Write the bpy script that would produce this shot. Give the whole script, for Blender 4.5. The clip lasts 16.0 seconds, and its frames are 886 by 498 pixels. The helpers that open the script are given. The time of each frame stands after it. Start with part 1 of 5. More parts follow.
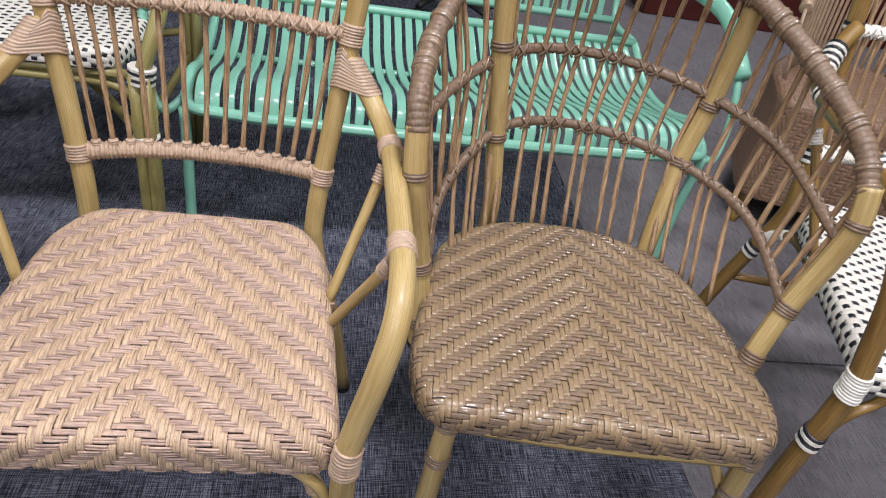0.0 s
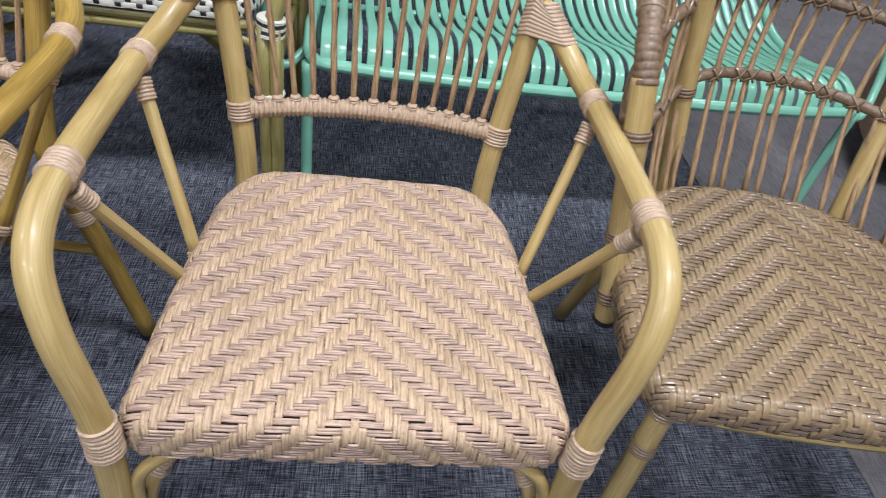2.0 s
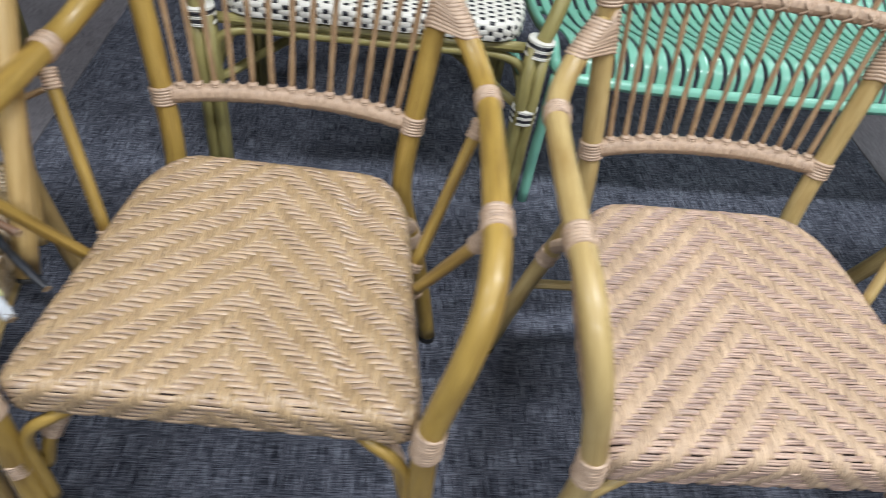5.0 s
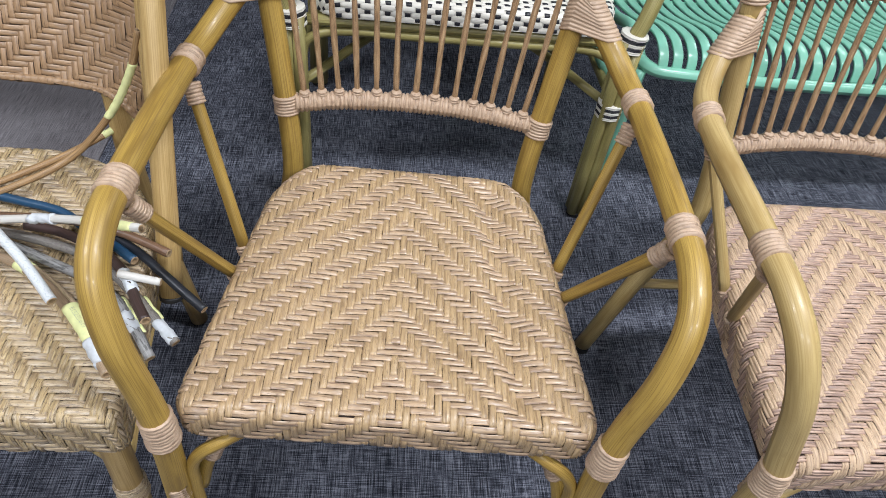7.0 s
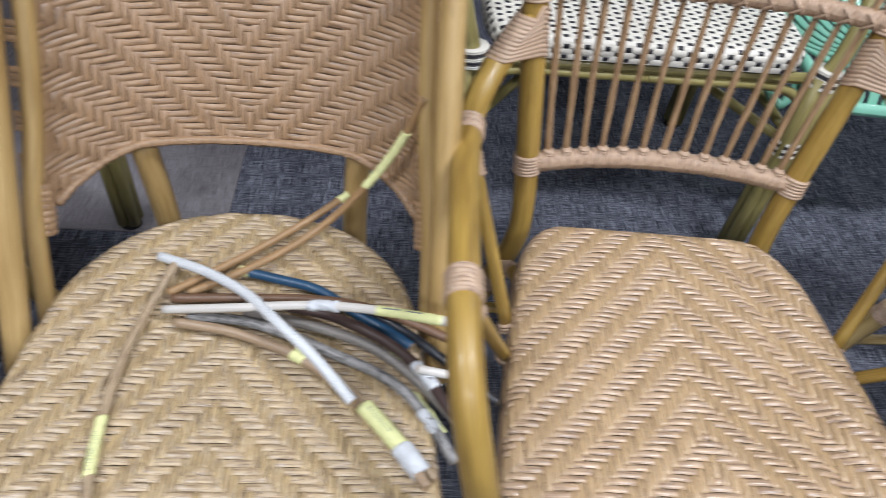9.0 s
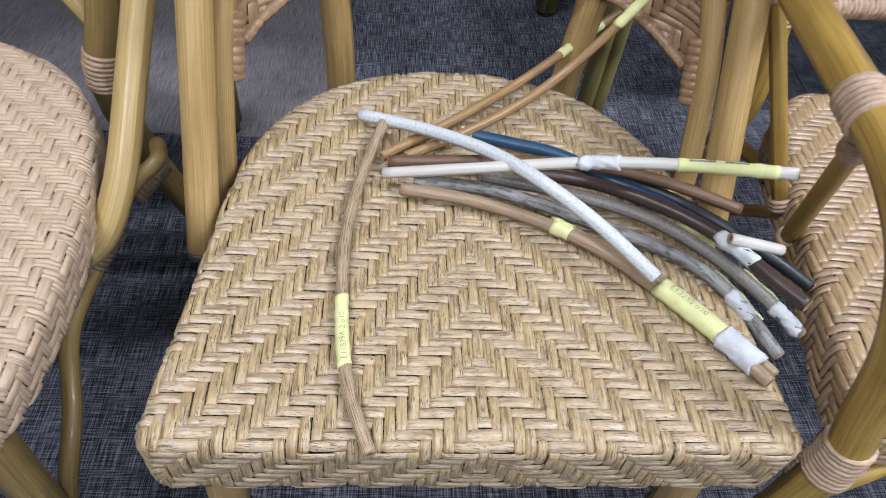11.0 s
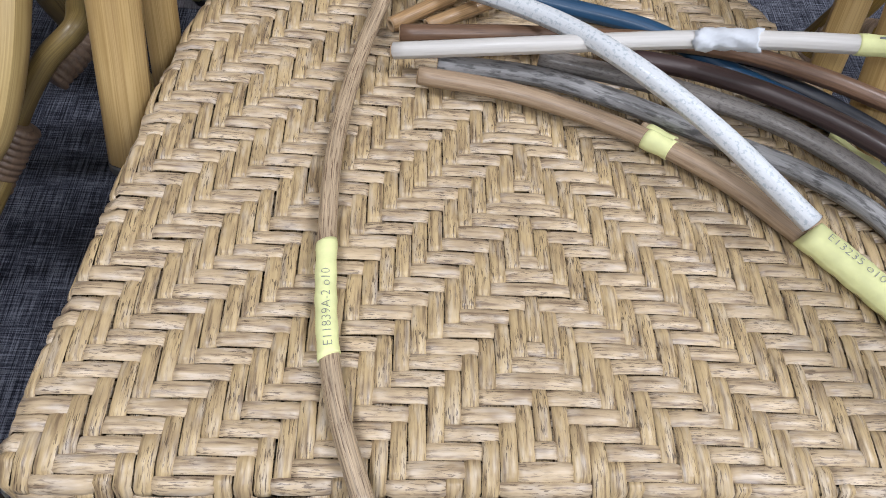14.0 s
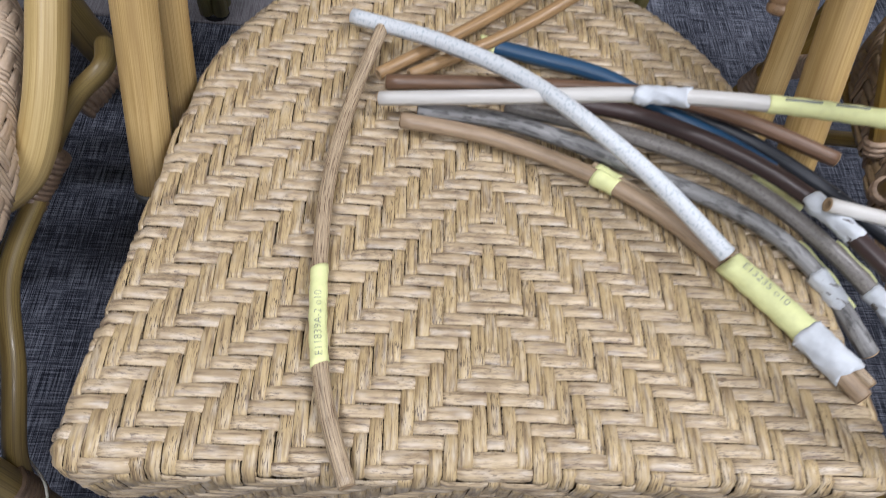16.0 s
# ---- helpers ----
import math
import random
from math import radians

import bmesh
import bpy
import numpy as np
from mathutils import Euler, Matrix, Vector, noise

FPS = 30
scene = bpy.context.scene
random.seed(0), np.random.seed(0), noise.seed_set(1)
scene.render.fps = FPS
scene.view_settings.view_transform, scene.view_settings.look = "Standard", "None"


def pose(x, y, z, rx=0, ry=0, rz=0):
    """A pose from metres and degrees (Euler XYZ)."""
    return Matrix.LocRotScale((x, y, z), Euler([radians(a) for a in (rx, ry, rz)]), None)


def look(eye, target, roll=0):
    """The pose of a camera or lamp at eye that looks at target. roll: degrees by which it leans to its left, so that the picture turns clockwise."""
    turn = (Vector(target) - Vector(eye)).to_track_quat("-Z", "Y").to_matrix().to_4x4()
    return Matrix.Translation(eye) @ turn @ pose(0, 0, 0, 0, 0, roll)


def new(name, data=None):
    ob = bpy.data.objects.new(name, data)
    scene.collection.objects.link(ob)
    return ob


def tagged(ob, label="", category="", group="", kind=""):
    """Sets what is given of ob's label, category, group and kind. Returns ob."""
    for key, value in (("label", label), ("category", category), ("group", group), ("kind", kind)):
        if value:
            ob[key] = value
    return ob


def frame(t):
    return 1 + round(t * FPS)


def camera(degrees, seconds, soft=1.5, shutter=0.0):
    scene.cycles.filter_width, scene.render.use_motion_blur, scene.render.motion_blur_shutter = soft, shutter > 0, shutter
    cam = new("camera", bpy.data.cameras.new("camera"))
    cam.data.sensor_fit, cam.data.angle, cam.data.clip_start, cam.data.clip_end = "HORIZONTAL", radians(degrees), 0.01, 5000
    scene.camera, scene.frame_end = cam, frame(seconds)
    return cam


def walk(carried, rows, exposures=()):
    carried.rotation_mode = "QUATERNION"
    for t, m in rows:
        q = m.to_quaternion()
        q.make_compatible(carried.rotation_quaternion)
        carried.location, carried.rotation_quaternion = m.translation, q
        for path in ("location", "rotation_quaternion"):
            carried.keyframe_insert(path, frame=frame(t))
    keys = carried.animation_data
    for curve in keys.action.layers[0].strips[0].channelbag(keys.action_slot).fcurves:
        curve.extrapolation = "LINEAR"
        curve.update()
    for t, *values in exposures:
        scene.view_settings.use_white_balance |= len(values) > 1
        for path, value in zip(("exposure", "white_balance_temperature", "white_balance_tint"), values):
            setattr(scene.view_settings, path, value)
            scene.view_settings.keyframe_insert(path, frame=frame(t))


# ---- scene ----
cam = camera(66.2, 16.0, soft=0.85, shutter=0.5)
PATH = [
    (0, (0.187, -0.471, 1.105), (0.54, 1.089, -0.096), 12.4),
    (0.5, (0.191, -0.449, 1.058), (0.53, 1.097, -0.165), 12.3),
    (1, (0.172, -0.433, 1.037), (0.501, 1.093, -0.212), 12.2),
    (1.5, (0.056, -0.403, 1.035), (0.358, 1.105, -0.243), 11.8),
    (2, (-0.018, -0.376, 1.023), (0.254, 1.113, -0.284), 11.1),
    (2.5, (-0.047, -0.357, 1.011), (0.218, 1.109, -0.324), 10.9),
    (3, (-0.08, -0.348, 1.015), (0.181, 1.092, -0.348), 11.0),
    (3.5, (-0.125, -0.348, 1.021), (0.119, 1.073, -0.365), 10.7),
    (4, (-0.207, -0.34, 1.043), (0.022, 1.07, -0.356), 10.5),
    (4.5, (-0.349, -0.33, 1.097), (-0.142, 1.068, -0.318), 10.1),
    (5, (-0.483, -0.35, 1.096), (-0.291, 1.055, -0.315), 9.6),
    (5.2, (-0.55, -0.357, 1.101), (-0.362, 1.046, -0.312), 9.4),
    (7.3, (-0.686, -0.31, 1.085), (-0.48, 1.062, -0.356), 8.5),
    (7.5, (-0.7, -0.316, 1.085), (-0.484, 1.055, -0.355), 8.8),
    (8, (-0.758, -0.321, 1.088), (-0.543, 1.044, -0.358), 8.9),
    (8.4, (-0.838, -0.25, 1.071), (-0.632, 1.112, -0.379), 8.7),
    (8.5, (-0.857, -0.229, 1.068), (-0.657, 1.14, -0.376), 8.5),
    (9, (-0.992, -0.187, 1.07), (-0.803, 1.183, -0.375), 8.0),
    (9.5, (-1.134, -0.204, 1.048), (-0.996, 1.141, -0.427), 6.3),
    (9.7, (-1.16, -0.206, 1.027), (-1.033, 1.129, -0.457), 5.9),
    (11.8, (-1.223, -0.106, 0.81), (-1.017, 1.12, -0.757), 9.3),
    (12, (-1.222, -0.102, 0.801), (-1.024, 1.108, -0.779), 9.1),
    (12.5, (-1.221, -0.091, 0.796), (-1.039, 1.06, -0.829), 9.1),
    (13, (-1.227, -0.08, 0.79), (-1.061, 1.008, -0.88), 9.0),
    (13.5, (-1.22, -0.042, 0.787), (-1.058, 1.0, -0.912), 9.6),
    (14, (-1.219, -0.02, 0.745), (-1.053, 1.005, -0.964), 10.3),
    (14.5, (-1.216, -0.042, 0.778), (-1.061, 0.949, -0.953), 10.2),
    (15, (-1.217, -0.048, 0.781), (-1.069, 0.929, -0.958), 10.1),
    (15.5, (-1.213, -0.041, 0.782), (-1.063, 0.935, -0.957), 10.4),
    (16, (-1.207, -0.036, 0.812), (-1.055, 0.966, -0.913), 10.3),
]
LAMP = 56.0  # watts of each ceiling lamp
TONE = [(0, -0.10, 6440, 14), (1, -0.08, 6280, 13), (1.5, -0.05, 6220, 11), (2, -0.04, 6180, 8), (2.5, -0.04, 6150, 7), (3, -0.04, 6150, 6), (3.5, -0.04, 6180, 3), (4.5, -0.04, 6200, 5), (5.2, -0.04, 6220, 6),
        (7.5, -0.02, 6240, 8), (9.5, -0.1, 6140, 10), (12, -0.06, 6080, 10), (13, -0.15, 6100, 11), (14.5, -0.19, 6150, 11), (16, -0.19, 6150, 11)]
walk(cam, [(t, look(eye, target, roll)) for t, eye, target, roll in PATH], TONE)

# ---- world and light ----
world = bpy.data.worlds.new("world")
scene.world = world
world.use_nodes = True
world.node_tree.nodes["Background"].inputs[0].default_value = (0.9, 0.95, 1.0, 1)
world.node_tree.nodes["Background"].inputs[1].default_value = 0.01


# ---- materials ----
def mat_nodes(name, rough=0.5, metal=0.0, coat=0.0, spec=0.5):
    m = bpy.data.materials.new(name)
    m.use_nodes = True
    nt = m.node_tree
    b = nt.nodes["Principled BSDF"]
    b.inputs["Roughness"].default_value = rough
    b.inputs["Metallic"].default_value = metal
    b.inputs["Coat Weight"].default_value = coat
    b.inputs["Coat Roughness"].default_value = 0.15
    b.inputs["Specular IOR Level"].default_value = spec
    return m, nt, b


def node(nt, kind, **values):
    n = nt.nodes.new(kind)
    for key, v in values.items():
        n.inputs[key].default_value = v
    return n


def stretched_noise(nt, coord, scale, noise_scale=1.0, detail=3.0, shift=None):
    mp = nt.nodes.new("ShaderNodeMapping")
    mp.inputs["Scale"].default_value = scale
    nt.links.new(coord, mp.inputs["Vector"])
    if shift is not None:
        nt.links.new(shift, mp.inputs["Location"])
    n = node(nt, "ShaderNodeTexNoise", Scale=noise_scale, Detail=detail, Roughness=0.6)
    nt.links.new(mp.outputs[0], n.inputs["Vector"])
    return n.outputs["Fac"]


def ramp(nt, fac, stops):
    r = nt.nodes.new("ShaderNodeValToRGB")
    while len(r.color_ramp.elements) < len(stops):
        r.color_ramp.elements.new(0.5)
    for e, (p, c) in zip(r.color_ramp.elements, stops):
        e.position, e.color = p, (*c, 1)
    nt.links.new(fac, r.inputs[0])
    return r.outputs[0]


def mix(nt, fac, a, b, mode="MIX"):
    n = nt.nodes.new("ShaderNodeMix")
    n.data_type, n.blend_type = "RGBA", mode
    for s, v in ((n.inputs[0], fac), (n.inputs[6], a), (n.inputs[7], b)):
        if isinstance(v, bpy.types.NodeSocket):
            nt.links.new(v, s)
        elif isinstance(v, tuple):
            s.default_value = (*v, 1)
        else:
            s.default_value = v
    return n.outputs[2]


def bump(nt, b, height, strength, distance=0.001):
    n = node(nt, "ShaderNodeBump", Strength=strength, Distance=distance)
    nt.links.new(height, n.inputs["Height"])
    nt.links.new(n.outputs[0], b.inputs["Normal"])


def math_node(nt, op, a, b):
    n = nt.nodes.new("ShaderNodeMath")
    n.operation = op
    for s, v in zip(n.inputs, (a, b)):
        if isinstance(v, bpy.types.NodeSocket):
            nt.links.new(v, s)
        else:
            s.default_value = v
    return n.outputs[0]


def random_shift(nt):
    """A shift of the grain that differs from piece to piece."""
    info = nt.nodes.new("ShaderNodeObjectInfo")
    geo = nt.nodes.new("ShaderNodeNewGeometry")
    total = math_node(nt, "ADD", info.outputs["Random"], geo.outputs["Random Per Island"])
    big = math_node(nt, "MULTIPLY", total, 37.0)
    c = nt.nodes.new("ShaderNodeCombineXYZ")
    nt.links.new(big, c.inputs[0])
    nt.links.new(big, c.inputs[1])
    return c.outputs[0], info.outputs["Random"], geo.outputs["Random Per Island"]


def cane_material(name, pale, mid, dark, rough=0.5, coat=0.0, fleck=0.5, across=420.0, along=26.0, island=0.5, tint=(0.955, 1.04, 1.16), low=0.33, speck=0.4, bloom=0.25, polish=0.15, stain=0.45):
    """Woven strand: fine grain along its length, paler and darker pieces."""
    pale, mid, dark = (tuple(c * k for c, k in zip(col, tint)) for col in (pale, mid, dark))
    m, nt, b = mat_nodes(name, rough, coat=coat)
    uv = nt.nodes.new("ShaderNodeUVMap").outputs[0]
    shift, per_object, per_island = random_shift(nt)
    grain = stretched_noise(nt, uv, (along, across, 1), 1.0, 4.0, shift)
    blotch = stretched_noise(nt, uv, (along * 1.6, across * 0.12, 1), 1.0, 2.0, shift)
    base = ramp(nt, grain, [(low, dark), (low + 0.2 * fleck, mid), (0.68, pale)])
    tone = mix(nt, per_island, base, mix(nt, 0.5, base, mid), "MIX")
    tone = mix(nt, math_node(nt, "MULTIPLY", per_island, island), tone, mix(nt, 1.0, tone, (0.80, 0.74, 0.70), "MULTIPLY"))
    tone = mix(nt, math_node(nt, "MULTIPLY", ramp(nt, blotch, [(0.45, (0, 0, 0)), (0.75, (1, 1, 1))]), stain), tone, dark)
    frost = stretched_noise(nt, uv, (55, 210, 1), 1.0, 2.0, shift)
    tone = mix(nt, math_node(nt, "MULTIPLY", ramp(nt, frost, [(0.5, (0, 0, 0)), (0.72, (1, 1, 1))]), bloom), tone, tuple(min(0.85, 0.35 * c + 0.46) for c in pale))
    dash = stretched_noise(nt, uv, (190, 1400, 1), 1.0, 2.0, shift)
    cluster = stretched_noise(nt, uv, (48, 130, 1), 1.0, 2.0, shift)
    fleck_mask = math_node(nt, "MULTIPLY", ramp(nt, dash, [(0.54, (0, 0, 0)), (0.60, (1, 1, 1))]), ramp(nt, cluster, [(0.42, (0.10, 0.10, 0.10)), (0.58, (1, 1, 1))]))
    tone = mix(nt, math_node(nt, "MULTIPLY", fleck_mask, speck), tone, tuple(0.5 * c for c in dark))
    nt.links.new(tone, b.inputs["Base Color"])
    b.inputs["Coat Roughness"].default_value = polish
    bump(nt, b, grain, 0.35, 0.0006)
    return m


def pole_material(name, pale, mid, dark, rough=0.43, coat=0.12, tint=(0.97, 1.0, 1.12), patch=(7, 40)):
    """Lacquered rattan pole: long fine streaks and faint darker stretches."""
    pale, mid, dark = (tuple(c * k for c, k in zip(col, tint)) for col in (pale, mid, dark))
    m, nt, b = mat_nodes(name, rough, coat=coat)
    uv = nt.nodes.new("ShaderNodeUVMap").outputs[0]
    shift, per_object, per_island = random_shift(nt)
    fine = stretched_noise(nt, uv, (9, 900, 1), 1.0, 3.0, shift)
    broad = stretched_noise(nt, uv, (*patch, 1), 1.0, 3.0, shift)
    col = ramp(nt, broad, [(0.28, dark), (0.5, mid), (0.72, pale)])
    col = mix(nt, ramp(nt, fine, [(0.38, (1, 1, 1)), (0.56, (0, 0, 0))]), col, mix(nt, 0.6, col, dark))
    streak = stretched_noise(nt, uv, (5, 330, 1), 1.0, 3.0, shift)
    col = mix(nt, math_node(nt, "MULTIPLY", ramp(nt, streak, [(0.55, (0, 0, 0)), (0.68, (1, 1, 1))]), 0.65), col, dark)
    spot = stretched_noise(nt, uv, (26, 60, 1), 1.0, 2.0, shift)
    col = mix(nt, math_node(nt, "MULTIPLY", ramp(nt, spot, [(0.66, (0, 0, 0)), (0.78, (1, 1, 1))]), 0.5), col, dark)
    nt.links.new(col, b.inputs["Base Color"])
    bump(nt, b, fine, 0.12, 0.0004)
    return m


def plain_material(name, colour, rough=0.5, coat=0.0, metal=0.0, vary=0.12, scale=40.0, spec=0.5):
    m, nt, b = mat_nodes(name, rough, metal, coat, spec)
    co = nt.nodes.new("ShaderNodeTexCoord").outputs["Object"]
    n1 = stretched_noise(nt, co, (scale, scale, scale), 1.0, 4.0)
    dark = tuple(c * (1 - vary * 2) for c in colour)
    pale = tuple(min(1, c * (1 + vary)) for c in colour)
    nt.links.new(ramp(nt, n1, [(0.35, dark), (0.65, pale)]), b.inputs["Base Color"])
    bump(nt, b, n1, 0.08, 0.0005)
    return m


def carpet_material(name, pale, mid, dark, cross=1.0):
    m, nt, b = mat_nodes(name, 0.95, spec=0.15)
    co = nt.nodes.new("ShaderNodeTexCoord").outputs["Object"]
    lines_y = stretched_noise(nt, co, (620, 20, 1), 1.0, 3.0)
    lines_x = stretched_noise(nt, co, (26, 560, 1), 1.0, 3.0)
    broad = stretched_noise(nt, co, (9, 7, 1), 1.0, 3.0)
    fibre = stretched_noise(nt, co, (900, 900, 900), 1.0, 2.0)
    both = math_node(nt, "ADD", math_node(nt, "MULTIPLY", lines_y, 0.55), math_node(nt, "MULTIPLY", lines_x, 0.45 * cross))
    both = math_node(nt, "ADD", both, math_node(nt, "MULTIPLY", math_node(nt, "SUBTRACT", broad, 0.5), 0.12))
    both = math_node(nt, "ADD", both, math_node(nt, "MULTIPLY", math_node(nt, "SUBTRACT", fibre, 0.5), 0.16))
    lo = 0.5 * (0.55 + 0.45 * cross)
    nt.links.new(ramp(nt, both, [(lo - 0.09, dark), (lo, mid), (lo + 0.11, pale)]), b.inputs["Base Color"])
    bump(nt, b, both, 0.6, 0.002)
    return m


POLE_OLIVE = pole_material("pole_olive", (0.56, 0.42, 0.175), (0.465, 0.335, 0.125), (0.31, 0.20, 0.062))
POLE_AMBER = pole_material("pole_amber", (0.50, 0.33, 0.085), (0.40, 0.255, 0.055), (0.19, 0.11, 0.024), tint=(0.96, 0.99, 1.0))
POLE_PALE = pole_material("pole_pale", (0.53, 0.39, 0.165), (0.44, 0.31, 0.115), (0.27, 0.17, 0.053), tint=(1.0, 0.99, 1.08))
POLE_GREEN = pole_material("pole_green", (0.42, 0.37, 0.14), (0.33, 0.28, 0.09), (0.20, 0.16, 0.05))
POLE_TOFFEE = pole_material("pole_toffee", (0.36, 0.22, 0.058), (0.27, 0.155, 0.037), (0.13, 0.07, 0.018))
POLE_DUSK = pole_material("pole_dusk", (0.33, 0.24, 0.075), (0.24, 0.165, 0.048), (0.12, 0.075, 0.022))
CANE_ROSE_LIGHT = cane_material("cane_rose_light", (0.69, 0.49, 0.32), (0.59, 0.41, 0.26), (0.25, 0.155, 0.10), 0.55, fleck=0.8, low=0.365, speck=0.5, bloom=0.1, tint=(0.97, 1.03, 1.08), stain=0.35)
CANE_ROSE = cane_material("cane_rose", (0.66, 0.46, 0.335), (0.54, 0.37, 0.265), (0.19, 0.118, 0.10), 0.48, fleck=0.85, low=0.37, speck=0.4, bloom=0.15, tint=(0.97, 1.025, 1.10), stain=0.55, island=0.8)
CANE_TAN_LIGHT = cane_material("cane_tan_light", (0.58, 0.405, 0.215), (0.475, 0.322, 0.162), (0.20, 0.122, 0.062), 0.42, coat=0.3, fleck=0.75, low=0.35, speck=0.6, bloom=0.1, tint=(0.96, 1.01, 1.10), stain=0.4, polish=0.28)
CANE_TAN = cane_material("cane_tan", (0.60, 0.42, 0.25), (0.50, 0.343, 0.198), (0.20, 0.124, 0.078), 0.38, coat=0.4, fleck=0.75, low=0.36, speck=0.5, bloom=0.18, tint=(0.96, 1.01, 1.12), stain=0.5, polish=0.25)
CANE_WRAP = cane_material("cane_wrap", (0.58, 0.405, 0.265), (0.485, 0.325, 0.205), (0.19, 0.115, 0.072), 0.45, fleck=0.6, speck=0.25, bloom=0.1)
CANE_BACK = cane_material("cane_back", (0.44, 0.282, 0.155), (0.35, 0.22, 0.116), (0.13, 0.075, 0.04), 0.42, coat=0.15, fleck=0.7, speck=0.4, bloom=0.10, tint=(0.98, 1.01, 1.06), polish=0.3)
CANE_DARK = cane_material("cane_dark", (0.25, 0.167, 0.105), (0.18, 0.117, 0.072), (0.075, 0.047, 0.03), 0.48, coat=0.05, tint=(1, 1.02, 1.04), speck=0.15, bloom=0.06, across=150.0, along=60.0, stain=0.6)
CANE_STRAW = cane_material("cane_straw", (0.60, 0.435, 0.222), (0.49, 0.345, 0.168), (0.13, 0.077, 0.042), 0.38, fleck=0.7, along=34, low=0.36, speck=0.85, bloom=0.32)
CANE_STRAW_GREY = cane_material("cane_straw_grey", (0.625, 0.465, 0.28), (0.515, 0.375, 0.215), (0.14, 0.084, 0.05), 0.38, fleck=0.7, along=34, low=0.35, speck=0.75, bloom=0.34)
CANE_UMBER = cane_material("cane_umber", (0.345, 0.235, 0.128), (0.275, 0.185, 0.10), (0.13, 0.083, 0.046), 0.42, coat=0.2, tint=(0.98, 1.03, 1.05), speck=0.3, bloom=0.06)
CANE_UMBER_GREY = cane_material("cane_umber_grey", (0.31, 0.208, 0.127), (0.23, 0.152, 0.094), (0.095, 0.06, 0.04), 0.40, coat=1.0, tint=(0.98, 1.03, 1.04), speck=0.2, bloom=0.06, polish=0.11, stain=0.6)
CANE_CREAM = cane_material("cane_cream", (0.64, 0.47, 0.31), (0.54, 0.385, 0.245), (0.30, 0.19, 0.12), 0.5, fleck=0.6, speck=0.25, bloom=0.2)
CANE_WHITE = cane_material("cane_white", (0.86, 0.84, 0.74), (0.80, 0.77, 0.66), (0.66, 0.62, 0.50), 0.4, tint=(1, 1.03, 1.1), speck=0.1, bloom=0.1)
CANE_BLACK = cane_material("cane_black", (0.03, 0.03, 0.04), (0.018, 0.018, 0.022), (0.01, 0.01, 0.012), 0.35, tint=(1, 1.03, 1.1), speck=0.0, bloom=0.0)
CANE_BROWN = cane_material("cane_brown", (0.34, 0.19, 0.10), (0.26, 0.14, 0.075), (0.14, 0.075, 0.04), 0.5)
SPINDLE = pole_material("spindle_cane", (0.53, 0.37, 0.21), (0.39, 0.25, 0.132), (0.12, 0.068, 0.034), 0.45, 0.1, patch=(34, 60), tint=(0.98, 1.0, 1.04))
# bodies below the three tanner weaves: shade in the strand gaps painted as colour
GAP_SHADE_TAN = plain_material("gap_shade_tan", (0.10, 0.062, 0.038), 0.8)
GAP_SHADE_ROSE = plain_material("gap_shade_rose", (0.06, 0.038, 0.028), 0.8)
GAP_SHADE_UMBER = plain_material("gap_shade_umber", (0.06, 0.04, 0.026), 0.8)
UNDER_WHITE = plain_material("under_white", (0.5, 0.47, 0.38), 0.7)
RUBBER = plain_material("rubber", (0.015, 0.015, 0.015), 0.6)
MINT = plain_material("mint_paint", (0.23, 0.535, 0.405), 0.28, coat=0.2, vary=0.03, scale=12)
CARPET = carpet_material("carpet_blue_grey", (0.25, 0.265, 0.32), (0.072, 0.078, 0.104), (0.015, 0.017, 0.025))
CARPET_TAUPE = carpet_material("carpet_taupe", (0.265, 0.255, 0.275), (0.185, 0.176, 0.19), (0.11, 0.103, 0.112), 0.4)
PLASTER = plain_material("plaster", (0.30, 0.295, 0.285), 0.9, scale=8, vary=0.04)
CEILING = plain_material("ceiling_white", (0.6, 0.6, 0.59), 0.9, scale=8, vary=0.03)
PLINTH_RED = plain_material("dark_red_board", (0.085, 0.012, 0.008), 0.35, coat=0.3, scale=10)


# ---- mesh helpers ----
def make_mesh(name, geo):
    v, f, uv = geo
    me = bpy.data.meshes.new(name)
    me.from_pydata([tuple(p) for p in np.asarray(v, float).tolist()], [], f)
    me.polygons.foreach_set("use_smooth", [True] * len(me.polygons))
    if uv is not None:
        idx = np.empty(len(me.loops), dtype=np.int32)
        me.loops.foreach_get("vertex_index", idx)
        layer = me.uv_layers.new(name="UVMap")
        layer.data.foreach_set("uv", np.asarray(uv, dtype=np.float32)[idx].ravel())
    me.update()
    return me


def part(name, geo, material, parent, label=""):
    me = geo if isinstance(geo, bpy.types.Mesh) else make_mesh(name, geo)
    if not me.materials:
        me.materials.append(material)
    ob = new(name, me)
    ob.parent = parent
    return tagged(ob, label)


def thing(name, label, category, place=(0, 0, 0), yaw=0.0, group="", kind=""):
    ob = new(name)
    ob.matrix_basis = pose(*place, 0, 0, yaw)
    ob.empty_display_size = 0.05
    return tagged(ob, label, category, group, kind)


def merge(*geos):
    v, f, uv, n = [], [], [], 0
    for a, b, c in geos:
        v.append(np.asarray(a, float))
        uv.append(np.asarray(c, float))
        f += [tuple(i + n for i in q) for q in b]
        n += len(a)
    return np.concatenate(v), f, np.concatenate(uv)


